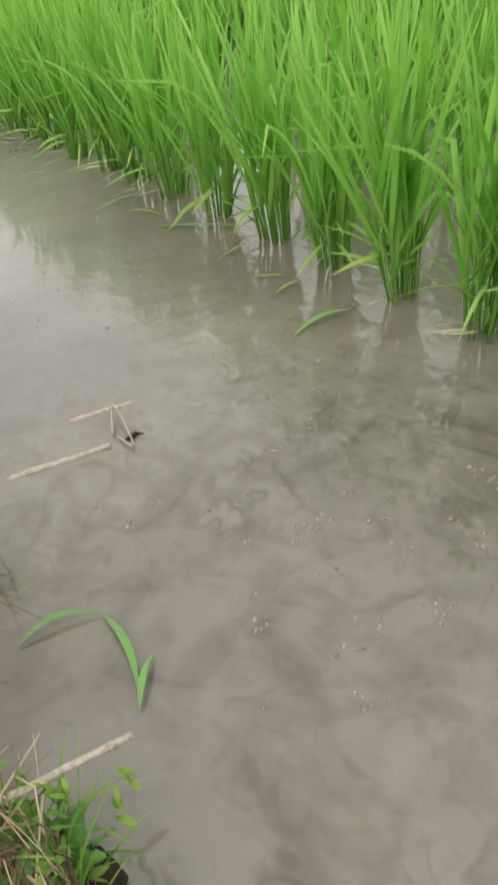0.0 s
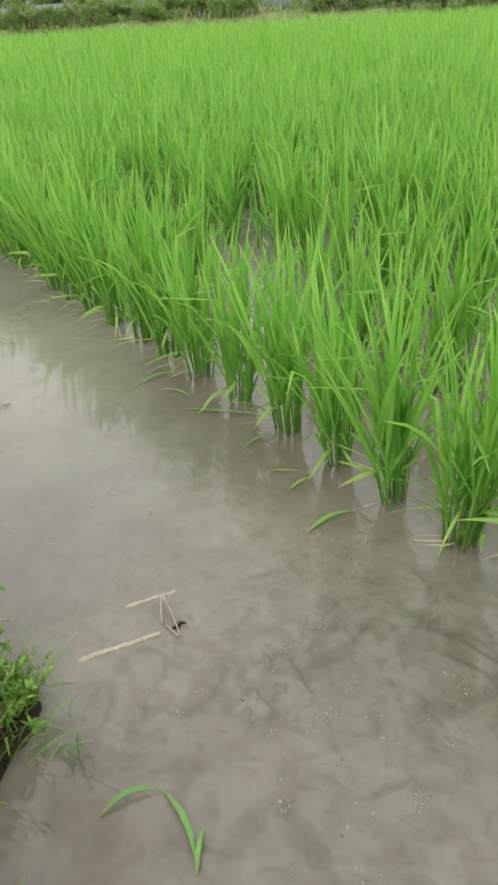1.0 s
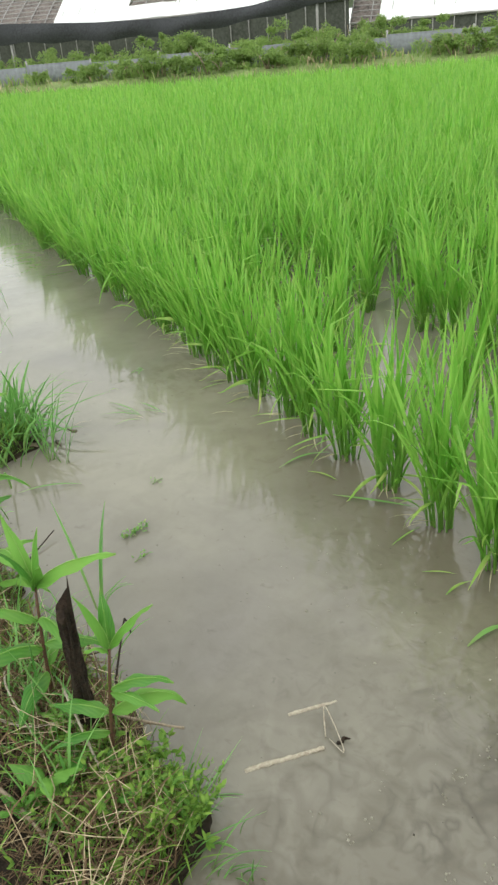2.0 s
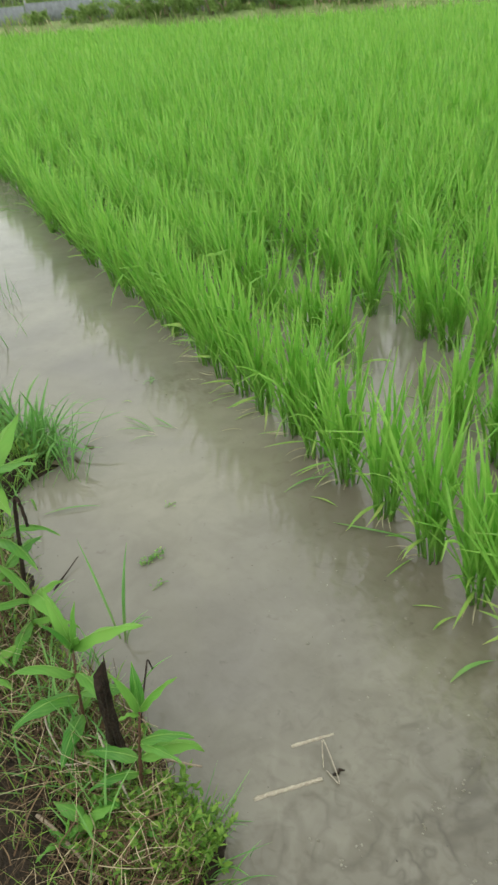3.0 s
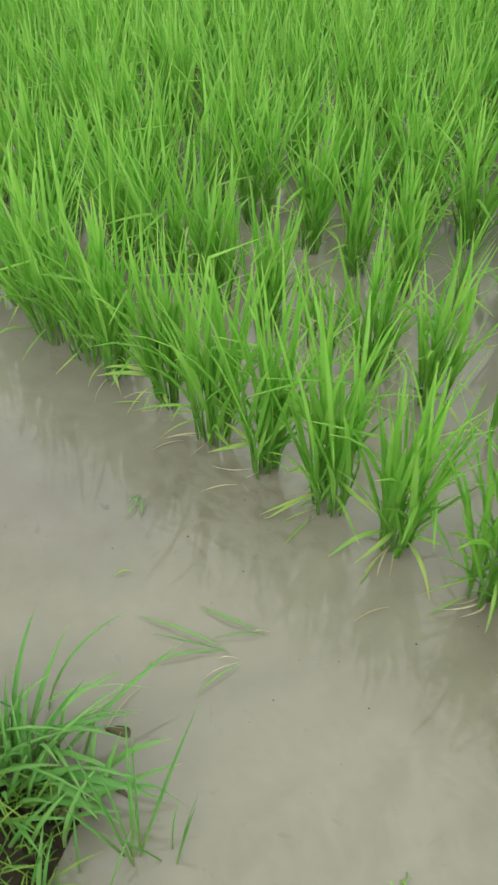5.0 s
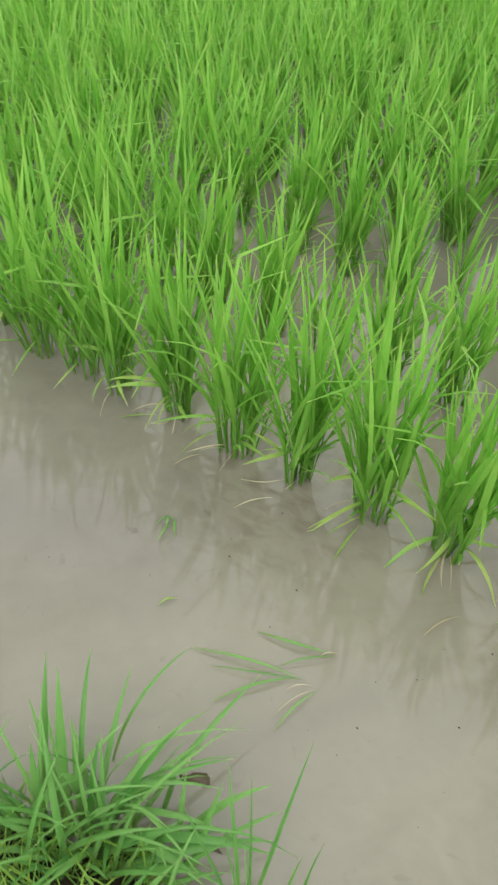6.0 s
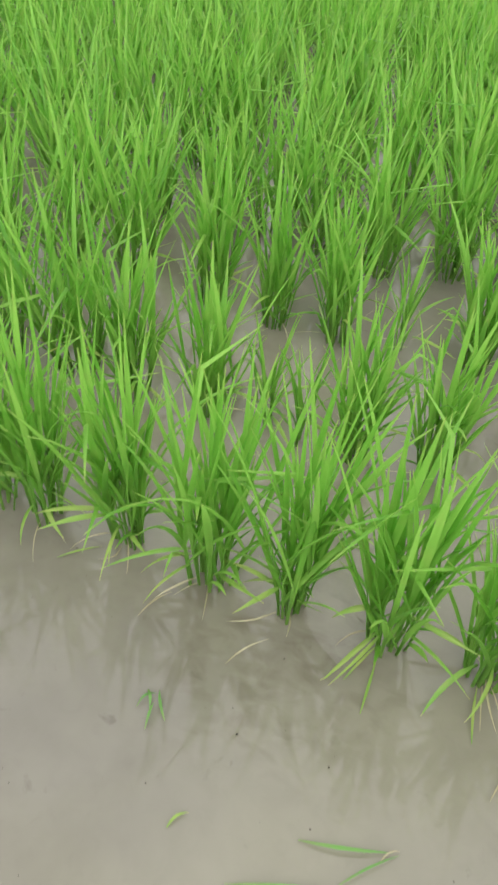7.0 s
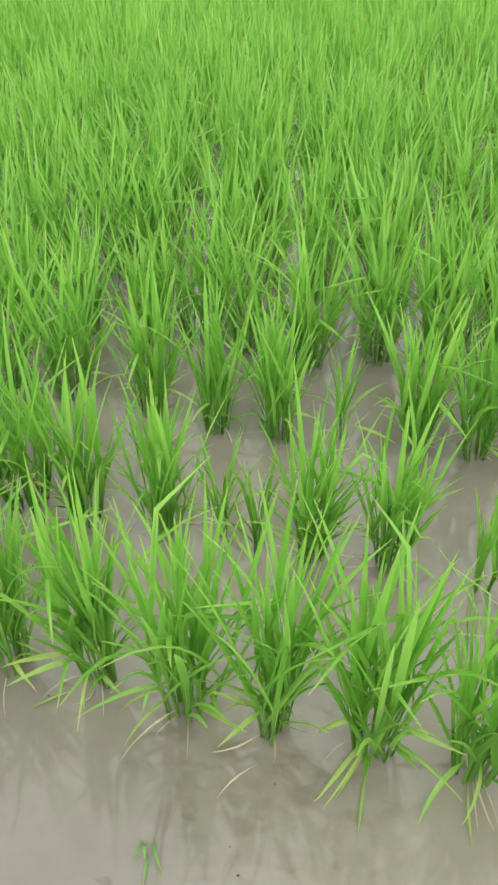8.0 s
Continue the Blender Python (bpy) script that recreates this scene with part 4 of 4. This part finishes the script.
    grass_tuft(r, -0.95, -0.53, 8, 0.15, 0.003, "thin sparse grass standing in the shallow water", None, 0.03, -0.01, 0.2, 0.6)
    grass_tuft(r, -0.082, -0.523, 7, 0.185, 0.0034, "thin sparse grass seedlings standing in the water", 2.7, 0.005, -0.01, 0.2, 0.25)
    grass_tuft(r, -0.062, -0.505, 4, 0.15, 0.003, "thin sparse grass seedlings standing in the water", 2.2, 0.005, -0.01, 0.15, 0.3)
    grass_tuft(r, -0.185, -0.54, 10, 0.12, 0.007, rushy, 1.0, 0.02, None, 0.3, 0.8)
    grass_tuft(r, -0.20, -0.57, 20, 0.11, 0.005, rushy, 1.0, 0.025, None, 0.5, 1.0)
    grass_tuft(r, -0.13, -0.60, 16, 0.09, 0.005, rushy, None, 0.025)
    grass_tuft(r, -0.05, -0.675, 22, 0.08, 0.0045, "short green grass on the mud bank", None, 0.03)
    grass_tuft(r, 0.05, -0.70, 22, 0.09, 0.0045, "short green grass on the mud bank", None, 0.03)
    grass_tuft(r, 0.15, -0.70, 18, 0.08, 0.004, "short green grass on the mud bank", None, 0.03)
    grass_tuft(r, -0.45, -0.63, 20, 0.15, 0.006, rushy, None, 0.03)
    grass_tuft(r, 0.80, -0.548, 12, 0.075, 0.0022, "small thin grass tuft at the muddy edge", 0.9, 0.015, None, 0.5, 0.7)
    grass_tuft(r, 0.90, -0.541, 14, 0.055, 0.002, "small thin grass tuft at the muddy edge", 0.9, 0.02, None, 0.5, 0.7)
    grass_tuft(r, 0.44, -0.555, 2, 0.19, 0.006, "few single grass blades standing in shallow water", 3.1, 0.004, 0.0, 0.3, 0.5)
    grass_tuft(r, 0.445, -0.553, 3, 0.075, 0.0035, "few single grass blades standing in shallow water", 0.9, 0.004, 0.0, 0.3, 1.6)
    for x, y in ((0.49, -0.67), (0.56, -0.69), (0.60, -0.66), (0.44, -0.70), (0.67, -0.70), (0.36, -0.70), (0.53, -0.64)):
        grass_tuft(r, x, y, 18, 0.11, 0.0032, "thin green grass among the weeds", None, 0.025)
    grass_tuft(r, 1.135, -0.565, 2, 0.085, 0.0035, "few bright green grass blades over the water", 1.9, 0.01, None, 0.6, 0.5)
    for x, y in ((0.70, -0.665), (0.66, -0.69), (0.735, -0.645), (0.60, -0.685), (0.80, -0.665)):
        grass_tuft(r, x, y, 9, 0.15, 0.0032, "long thin green grass rising from the straw", None, 0.02, None, 0.25, 0.8)
    grass_tuft(r, 0.856, -0.578, 9, 0.13, 0.0023, "long green grass blades lying out over the water", 2.5, 0.010, None, 1.25, 0.25)
    grass_tuft(r, 0.862, -0.575, 8, 0.07, 0.0028, "small thin grass tuft at the muddy edge", 1.5, 0.015, None, 0.6, 0.8)
    for x in (-0.62, -0.85, -1.1, -1.5, -1.9, -2.4, -3.0, -3.8):
        y = float(bank_edge(np.array(x)))
        grass_tuft(r, x, y - 0.05, 16, 0.16, 0.008, "tuft of green grass along the bank", None, 0.04)
    # ground cover and straw
    leaves, straws, pale, thin = [], [], [], []
    for _ in range(950):
        x = r.choice([r.normal(0.785, 0.045), r.normal(1.13, 0.035), r.uniform(0.3, 1.5)], p=[0.55, 0.08, 0.37])
        y = float(bank_edge(np.array(x))) + 0.004 - abs(r.normal(0, 0.05 if x < 0.95 else 0.03))
        if noise.noise(Vector((x * 16, y * 16, 2.0))) < 0.0 - 0.3 * (0.77 < x < 0.92):
            continue
        lean, way, tall = r.uniform(0.0, 0.9), r.uniform(0, 6.28), r.uniform(0.02, 0.07)
        for k in range(int(r.integers(5, 14))):
            q = r.uniform(0.25, 1.0) * tall
            p = (x + math.cos(way) * math.sin(lean) * q, y + math.sin(way) * math.sin(lean) * q, bank_height(x, y) + math.cos(lean) * q)
            t, L = r.uniform(0, 6.28), r.uniform(0.005, 0.015)
            leaves.append(ribbon(arc(p, t, r.uniform(0.4, 1.5), r.uniform(0, 0.9), L, 4), np.array([0.15, 0.9, 0.8, 0.08]) * L * r.uniform(0.22, 0.5), (-math.sin(t), math.cos(t), r.normal(0, 0.7)), 0.1, 2))
    for _ in range(40000):
        if len(straws) >= 6500:
            break
        x = r.uniform(0.15, 1.6)
        y = float(bank_edge(np.array(x))) - abs(r.normal(0.03, 0.09 if x < 1.05 else 0.05))
        over = r.uniform() < 0.09
        z = bank_height(x, y) + (r.uniform(0.035, 0.07) if over else r.uniform(0.0, 0.045))
        t, L = r.uniform(0, 6.28), r.uniform(0.03, 0.085) if over else r.choice([r.uniform(0.015, 0.05), r.uniform(0.05, 0.1)])
        pts = arc((x, y, z), t, r.uniform(0.9, 1.75), r.normal(0, 0.1 if over else 0.35), L, 7, r.uniform(0.7, 2))
        bow = r.normal(0, 0.02 if over else 0.07) * L
        pts[:, 0] += -math.sin(t) * bow * np.sin(np.linspace(0, np.pi, 7))
        pts[:, 1] += math.cos(t) * bow * np.sin(np.linspace(0, np.pi, 7))
        if r.uniform() < (0.15 if over else 0.4):
            k = int(r.integers(2, 6))
            pts[k:] = pts[k] + (pts[k:] - pts[k]) @ np.array(Matrix.Rotation(r.normal(0, 0.8), 3, "Z")) * (1, 1, 0.3)
        pts[:, 2] = np.maximum(pts[:, 2], z - 0.012)
        if np.any(pts[:, 1] > bank_edge(pts[:, 0]) + 0.006):
            continue
        (pale if over else straws).append(ribbon(pts, np.full(7, r.choice([r.uniform(0.0005, 0.0011), r.uniform(0.0012, 0.0014 if over else 0.0024)], p=[0.72, 0.28])) * np.linspace(1, 0.7, 7), (-math.sin(t), math.cos(t), r.normal(0, 0.8)), 0.4, 3))
    for k in range(9000):
        x = r.uniform(-0.5, 1.3) if k < 3400 else r.uniform(-3.5, 2.5)
        y = float(bank_edge(np.array(x))) - abs(r.normal(0.01, 0.10 if k < 3400 else 0.6))
        z = bank_height(x, y)
        t = r.uniform(0, 6.28)
        thin.append(ribbon(arc((x, y, z), t, r.uniform(0.1, 0.9), r.uniform(0.2, 1.4), r.uniform(0.02, 0.08), 6), np.array([1, 1, 1, 0.9, 0.6, 0.1]) * r.uniform(0.001, 0.0024), (-math.sin(t), math.cos(t), r.normal(0, 0.3)), 0.1, 2))
    tagged(new("ground_cover", joined("ground_cover", leaves, WEED_MASS)), "tiny green leaves creeping over the mud", "ground cover", kind="stuff")
    tagged(new("straw_litter", joined("straw_litter", straws, STRAW)), "tangled rotting brown straw lying on the bank", "straw", kind="stuff")
    tagged(new("pale_straw", joined("pale_straw", pale, PALE_STRAW)), "loose pale dry straw on top of the litter", "straw", kind="stuff")
    tagged(new("fine_grass", joined("fine_grass", thin, WEED_MASS)), "short fine grass sprouting on the bank", "grass", kind="stuff")


def build_sticks():
    dry_stem([(0.67, -0.625, 0.055), (0.735, -0.575, 0.068), (0.772, -0.537, 0.072)], 0.0018, TWIG, "thin brown twig reaching out over the water", "twig", "twig")
    dry_stem([(0.70, -0.645, 0.12), (0.75, -0.637, 0.09), (0.80, -0.63, 0.062), (0.86, -0.622, 0.035)], 0.0014, PALE_REED, "pale dry straw leaning over the bank")
    dry_stem([(0.66, -0.72, 0.075), (0.70, -0.69, 0.085), (0.715, -0.64, 0.08), (0.725, -0.635, 0.05)], 0.0014, PALE_REED, "bent pale dry straw lying on the bank")
    dry_stem([(0.60, -0.70, 0.085), (0.655, -0.70, 0.10), (0.73, -0.68, 0.06)], 0.0012, PALE_REED, "bent pale dry straw lying on the bank")
    dry_stem([(0.74, -0.74, 0.07), (0.78, -0.72, 0.075), (0.85, -0.69, 0.06)], 0.0024, TWIG, "thick brown dry stalk lying among straw")
    dry_stem([(0.797, -0.482, -0.002), (0.800, -0.46, 0.0), (0.805, -0.43, -0.0005), (0.809, -0.405, 0.0), (0.812, -0.388, 0.0012)], 0.0032, PALE_REED, "pale reed stalk half sunk in the water", "reed_stalk", "reed")
    dry_stem([(0.812, -0.372, -0.001), (0.815, -0.367, 0.0018), (0.811, -0.362, 0.0016), (0.814, -0.355, -0.002)], 0.0022, ROTTEN, "dark rotten end of a reed", "reed_stalk", "reed")
    dry_stem([(0.748, -0.402, -0.001), (0.753, -0.37, 0.0), (0.757, -0.34, -0.0012)], 0.0026, PALE_REED, "short pale reed piece floating on the water", "reed_stalk", "reed")
    dry_stem([(0.80, -0.38, 0.003), (0.767, -0.362, 0.012), (0.829, -0.372, 0.004), (0.805, -0.378, 0.003)], 0.0008, PALE_REED, "thin pale reed bent into a sharp angle", "bent_reed", "reed")
    dry_stem([(0.259, -0.633, 0.0), (0.203, -0.573, 0.012)], 0.0014, ROTTEN, "short dark twig sticking out of the water", "twig", "twig")
    dry_stem([(0.35, -0.69, 0.02), (0.368, -0.676, 0.13), (0.396, -0.661, 0.27), (0.404, -0.656, 0.303), (0.412, -0.652, 0.295), (0.412, -0.65, 0.255)], 0.0032, ROTTEN, "withered dark brown stem with a curled tip", "withered_twig", "dry stem")
    dry_stem([(0.69, -0.605, 0.0), (0.648, -0.583, 0.047), (0.60, -0.554, 0.086), (0.584, -0.546, 0.088), (0.568, -0.539, 0.05)], 0.0014, ROTTEN, "withered dark brown stem with a curled tip", "withered_twig", "dry stem")
    dry_stem([(1.115, -0.66, 0.05), (1.12, -0.62, 0.053), (1.126, -0.575, 0.054), (1.129, -0.506, 0.05)], 0.0028, PALE_REED, "long pale dry reed leaning over the water", "reed_stalk", "reed")
    dry_stem([(1.21, -0.637, 0.05), (1.16, -0.611, 0.052), (1.11, -0.58, 0.04)], 0.0028, TWIG, "brown dry stalk lying on the bank")
    # rotten stake
    stake = new("wooden_stake")
    tagged(stake, "dark rotten wooden stake at the water's edge", "stake", kind="thing")
    stake.matrix_basis = pose(0.695, -0.626, -0.03, 2, 9, 10)
    n, tall = 30, 22
    rows = []
    for k in range(tall):
        ring = []
        for a in np.linspace(0, 2 * np.pi, n, endpoint=False):
            q = 1 + 0.45 * noise.noise(Vector((math.cos(a) * 2.2, math.sin(a) * 2.2, k * 0.22))) + 0.5 * noise.noise(Vector((math.cos(a) * 7, math.sin(a) * 7, k * 0.35)))
            top = (0.055 * noise.noise(Vector((math.cos(a) * 3, math.sin(a) * 3, 7))) + 0.02 * math.sin(a)) * max(0, k - tall + 6) / 6
            ring.append((0.0100 * (1 - 0.35 * k / tall) * q * math.cos(a), 0.010 * (1 - 0.3 * k / tall) * q * math.sin(a), 0.0134 * k + top))
        rows.append(np.array(ring))
    faces = [(k * n + i, k * n + (i + 1) % n, (k + 1) * n + (i + 1) % n, (k + 1) * n + i) for k in range(tall - 1) for i in range(n)] + [tuple((tall - 1) * n + i for i in range(n))]
    part("post", mesh_of("post", np.concatenate(rows), faces, ROTTEN, None, False), stake)
    # sodden dead leaves and bark under the tuft
    r = np.random.default_rng(4)
    for x, y, t, L, mat, label in ((-0.20, -0.452, 0.5, 0.035, SODDEN, "sodden dark brown dead leaf at the water's edge"), (-0.155, -0.492, 0.1, 0.03, SODDEN, "sodden dark brown dead leaf at the water's edge"),
                                   (-0.173, -0.552, 0.6, 0.055, TWIG, "strip of pale brown bark lying on the bank")):
        z = max(bank_height(x, y), 0) + 0.0012
        n = 11
        a = np.linspace(0, 2 * np.pi, n, endpoint=False)
        q = 1 + 0.25 * r.normal(0, 1, n)
        out = np.stack([0.5 * L * q * np.cos(a), 0.16 * L * q * np.sin(a), 0.0006 * np.sin(a * 3)], 1)
        turn = np.array([[math.cos(t), math.sin(t), 0], [-math.sin(t), math.cos(t), 0], [0, 0, 1]])
        v = np.concatenate([out * 1.04 - (0, 0, 0.0015), out, [(0, 0, 0.002)]]) @ turn + (x, y, z)
        f = [(i, (i + 1) % n, n + (i + 1) % n, n + i) for i in range(n)] + [(n + i, n + (i + 1) % n, 2 * n) for i in range(n)]
        name = "bark_strip" if mat is TWIG else "dead_leaf"
        tagged(new(name, mesh_of(name, v, f, mat)), label, "bark" if mat is TWIG else "dead leaf", kind="thing")


def floating_leaf(x0, y0, x1, y1, width, mat, label, sag=0.0, lift=0.004, group=""):
    n = 8
    u = np.linspace(0, 1, n)
    d = np.array([x1 - x0, y1 - y0])
    side = np.array([-d[1], d[0]]) / (np.linalg.norm(d) + 1e-9)
    pts = np.stack([x0 + d[0] * u + side[0] * sag * np.sin(np.pi * u), y0 + d[1] * u + side[1] * sag * np.sin(np.pi * u), 0.0025 + lift * np.sin(np.pi * u)], 1)
    v, f, uv = ribbon(pts, width * np.clip(np.sin(np.pi * (0.08 + 0.9 * u)), 0.06, 1), (side[0], side[1], 0), 0.12, 3)
    ob = new("floating_leaf", mesh_of("floating_leaf", v, f, mat, uv))
    return tagged(ob, label, "leaf", group, "thing")


def build_floats():
    green, pale = "green cut rice leaf floating on the muddy water", "yellowed rice leaf floating on the muddy water"
    for x0, y0, x1, y1, w, sag in ((-0.30, -0.34, -0.18, -0.295, 0.0022, 0.002), (-0.255, -0.276, -0.172, -0.248, 0.0024, -0.004), (-0.21, -0.30, -0.165, -0.247, 0.0014, 0.001), (-0.24, -0.378, -0.185, -0.297, 0.0022, 0.003),
                                   (-0.168, -0.363, -0.158, -0.295, 0.0016, 0.002), (-0.27, -0.345, -0.175, -0.293, 0.0013, -0.003), (0.02, -0.605, 0.051, -0.489, 0.003, 0.004), (0.76, -0.144, 0.757, -0.06, 0.0048, 0.006), (0.20, -0.14, 0.199, -0.022, 0.0034, 0.010),
                                   (0.339, -0.102, 0.45, 0.0, 0.0036, -0.006), (0.986, -0.535, 0.995, -0.477, 0.0035, 0.008), (0.995, -0.477, 1.075, -0.486, 0.0035, 0.006), (1.082, -0.49, 1.049, -0.464, 0.0028, 0.001), (-0.461, -0.228, -0.449, -0.205, 0.0016, 0.003), (-0.461, -0.205, -0.447, -0.225, 0.002, 0.002),
                                   (-0.426, -0.229, -0.449, -0.20, 0.002, 0.002), (-0.440, -0.246, -0.447, -0.215, 0.0018, 0.0)):
        floating_leaf(x0, y0, x1, y1, w * 1.6, GRASS, green, sag, 0.006, "cut leaves on the water")
    for x0, y0, x1, y1, w, sag in ((-0.371, -0.321, -0.359, -0.299, 0.003, 0.003), (0.661, -0.103, 0.654, -0.052, 0.005, 0.003), (0.600, -0.100, 0.630, -0.060, 0.003, 0.0), (0.240, -0.100, 0.300, -0.070, 0.004, 0.004), (-0.655, -0.100, -0.615, -0.060, 0.003, 0.0),
                                   (-0.275, -0.100, -0.255, -0.040, 0.003, 0.0), (-0.130, -0.110, -0.140, -0.040, 0.003, 0.002), (-0.245, -0.130, -0.250, -0.060, 0.003, 0.0), (0.160, -0.090, 0.150, -0.030, 0.003, 0.0), (-0.040, -0.090, -0.020, -0.030, 0.003, 0.0), (0.520, -0.100, 0.500, -0.030, 0.003, 0.0)):
        floating_leaf(x0, y0, x1, y1, w, YELLOWING, pale, sag, 0.003, "yellowed leaves on the water")
    for x0, y0, x1, y1, w in ((-0.21, -0.46, -0.222, -0.397, 0.0016), (-0.186, -0.318, -0.165, -0.295, 0.0014), (-0.178, -0.35, -0.162, -0.298, 0.0012), (-0.18, -0.262, -0.165, -0.243, 0.0014), (-0.10, -0.16, -0.08, -0.11, 0.002), (-0.52, -0.13, -0.50, -0.08, 0.002), (-0.40, -0.14, -0.37, -0.09, 0.002)):
        floating_leaf(x0, y0, x1, y1, w, WITHERED, "thin withered pale straw floating on the water", 0.003, 0.003, "withered straws on the water")
    r = np.random.default_rng(8)
    for x, y, k, reach in ((0.265, -0.447, 80, 0.024), (0.344, -0.462, 12, 0.014), (0.12, -0.36, 9, 0.012)):
        sprig = new("water_weed")
        tagged(sprig, "small yellow-green water weed sprig afloat", "water weed", "water weeds", "thing")
        sprig.matrix_basis = pose(x, y, 0)
        for j in range(k):
            t, along = r.uniform(0, 6.28), r.uniform(-1, 1)
            px, py = -0.35 * along * reach + r.normal(0, 0.0055), along * reach * 0.9 + r.normal(0, 0.005)
            L = r.uniform(0.004, 0.009)
            v, f, uv = ribbon(arc((px, py, 0.001 + r.uniform(0, 0.006)), t, r.uniform(0.3, 1.4), 0.5, L, 4), np.array([0.3, 1, 0.8, 0.1]) * L * 0.4, (-math.sin(t), math.cos(t), 0), 0.1, 2)
            part("leaflet", mesh_of("leaflet", v, f, YELLOWING if j % 7 == 0 else WEED, uv), sprig)
        part("stem", mesh_of("stem", *tube([(reach * 0.35, -reach * 0.9, 0.001), (0.0, 0.002, 0.003), (-reach * 0.4, reach, 0.002)], 0.0007, 5)[:2], GREEN_STEM), sprig)
    # specks and foam
    def lump(x, y, s, flat):
        a = np.linspace(0, 2 * np.pi, 7, endpoint=False)
        q = 1 + 0.3 * r.normal(0, 1, 7)
        low = np.stack([x + s * q * np.cos(a), y + s * q * np.sin(a) * r.uniform(0.5, 1), np.full(7, -0.0005)], 1)
        mid = np.stack([x + 0.7 * s * np.cos(a), y + 0.7 * s * np.sin(a) * 0.8, np.full(7, s * flat * 0.75)], 1)
        v = np.concatenate([low, mid, [(x, y, s * flat)]])
        f = [(i, (i + 1) % 7, 7 + (i + 1) % 7, 7 + i) for i in range(7)] + [(7 + i, 7 + (i + 1) % 7, 14) for i in range(7)]
        return v, f, np.zeros((15, 2))

    specks = [lump(r.uniform(-0.7, 1.2), r.uniform(-0.5, -0.04), abs(r.normal(0, 0.0005)) + 0.0005, 0.5) for _ in range(100)]
    for _ in range(60):
        x = r.uniform(-0.2, 0.75)
        specks.append(lump(x, float(bank_edge(np.array(x))) + abs(r.normal(0, 0.04)), abs(r.normal(0, 0.0008)) + 0.0006, 0.5))
    tagged(new("dark_specks", joined("dark_specks", specks, SPECK)), "tiny dark bits floating on the water", "floating bits", kind="stuff")
    foam = [lump(0.70 + r.normal(0, 0.16), -0.22 + r.normal(0, 0.10), abs(r.normal(0, 0.0008)) + 0.0005, 0.7) for _ in range(110)]
    for _ in range(30):
        cx, cy = r.uniform(0.85, 1.16), r.uniform(-0.46, -0.16)
        foam += [lump(cx + r.normal(0, 0.005), cy + r.normal(0, 0.005), r.uniform(0.0008, 0.0026), 0.6) for _ in range(int(r.integers(3, 9)))]
    foam = [b for b in foam if b[0][0][1] < -0.03 and b[0][0][1] > -0.46]
    tagged(new("foam_bubbles", joined("foam_bubbles", foam, FOAM)), "scattered small pale bubbles on the stirred water", "foam", kind="stuff")


build_weeds()
build_sticks()
build_floats()
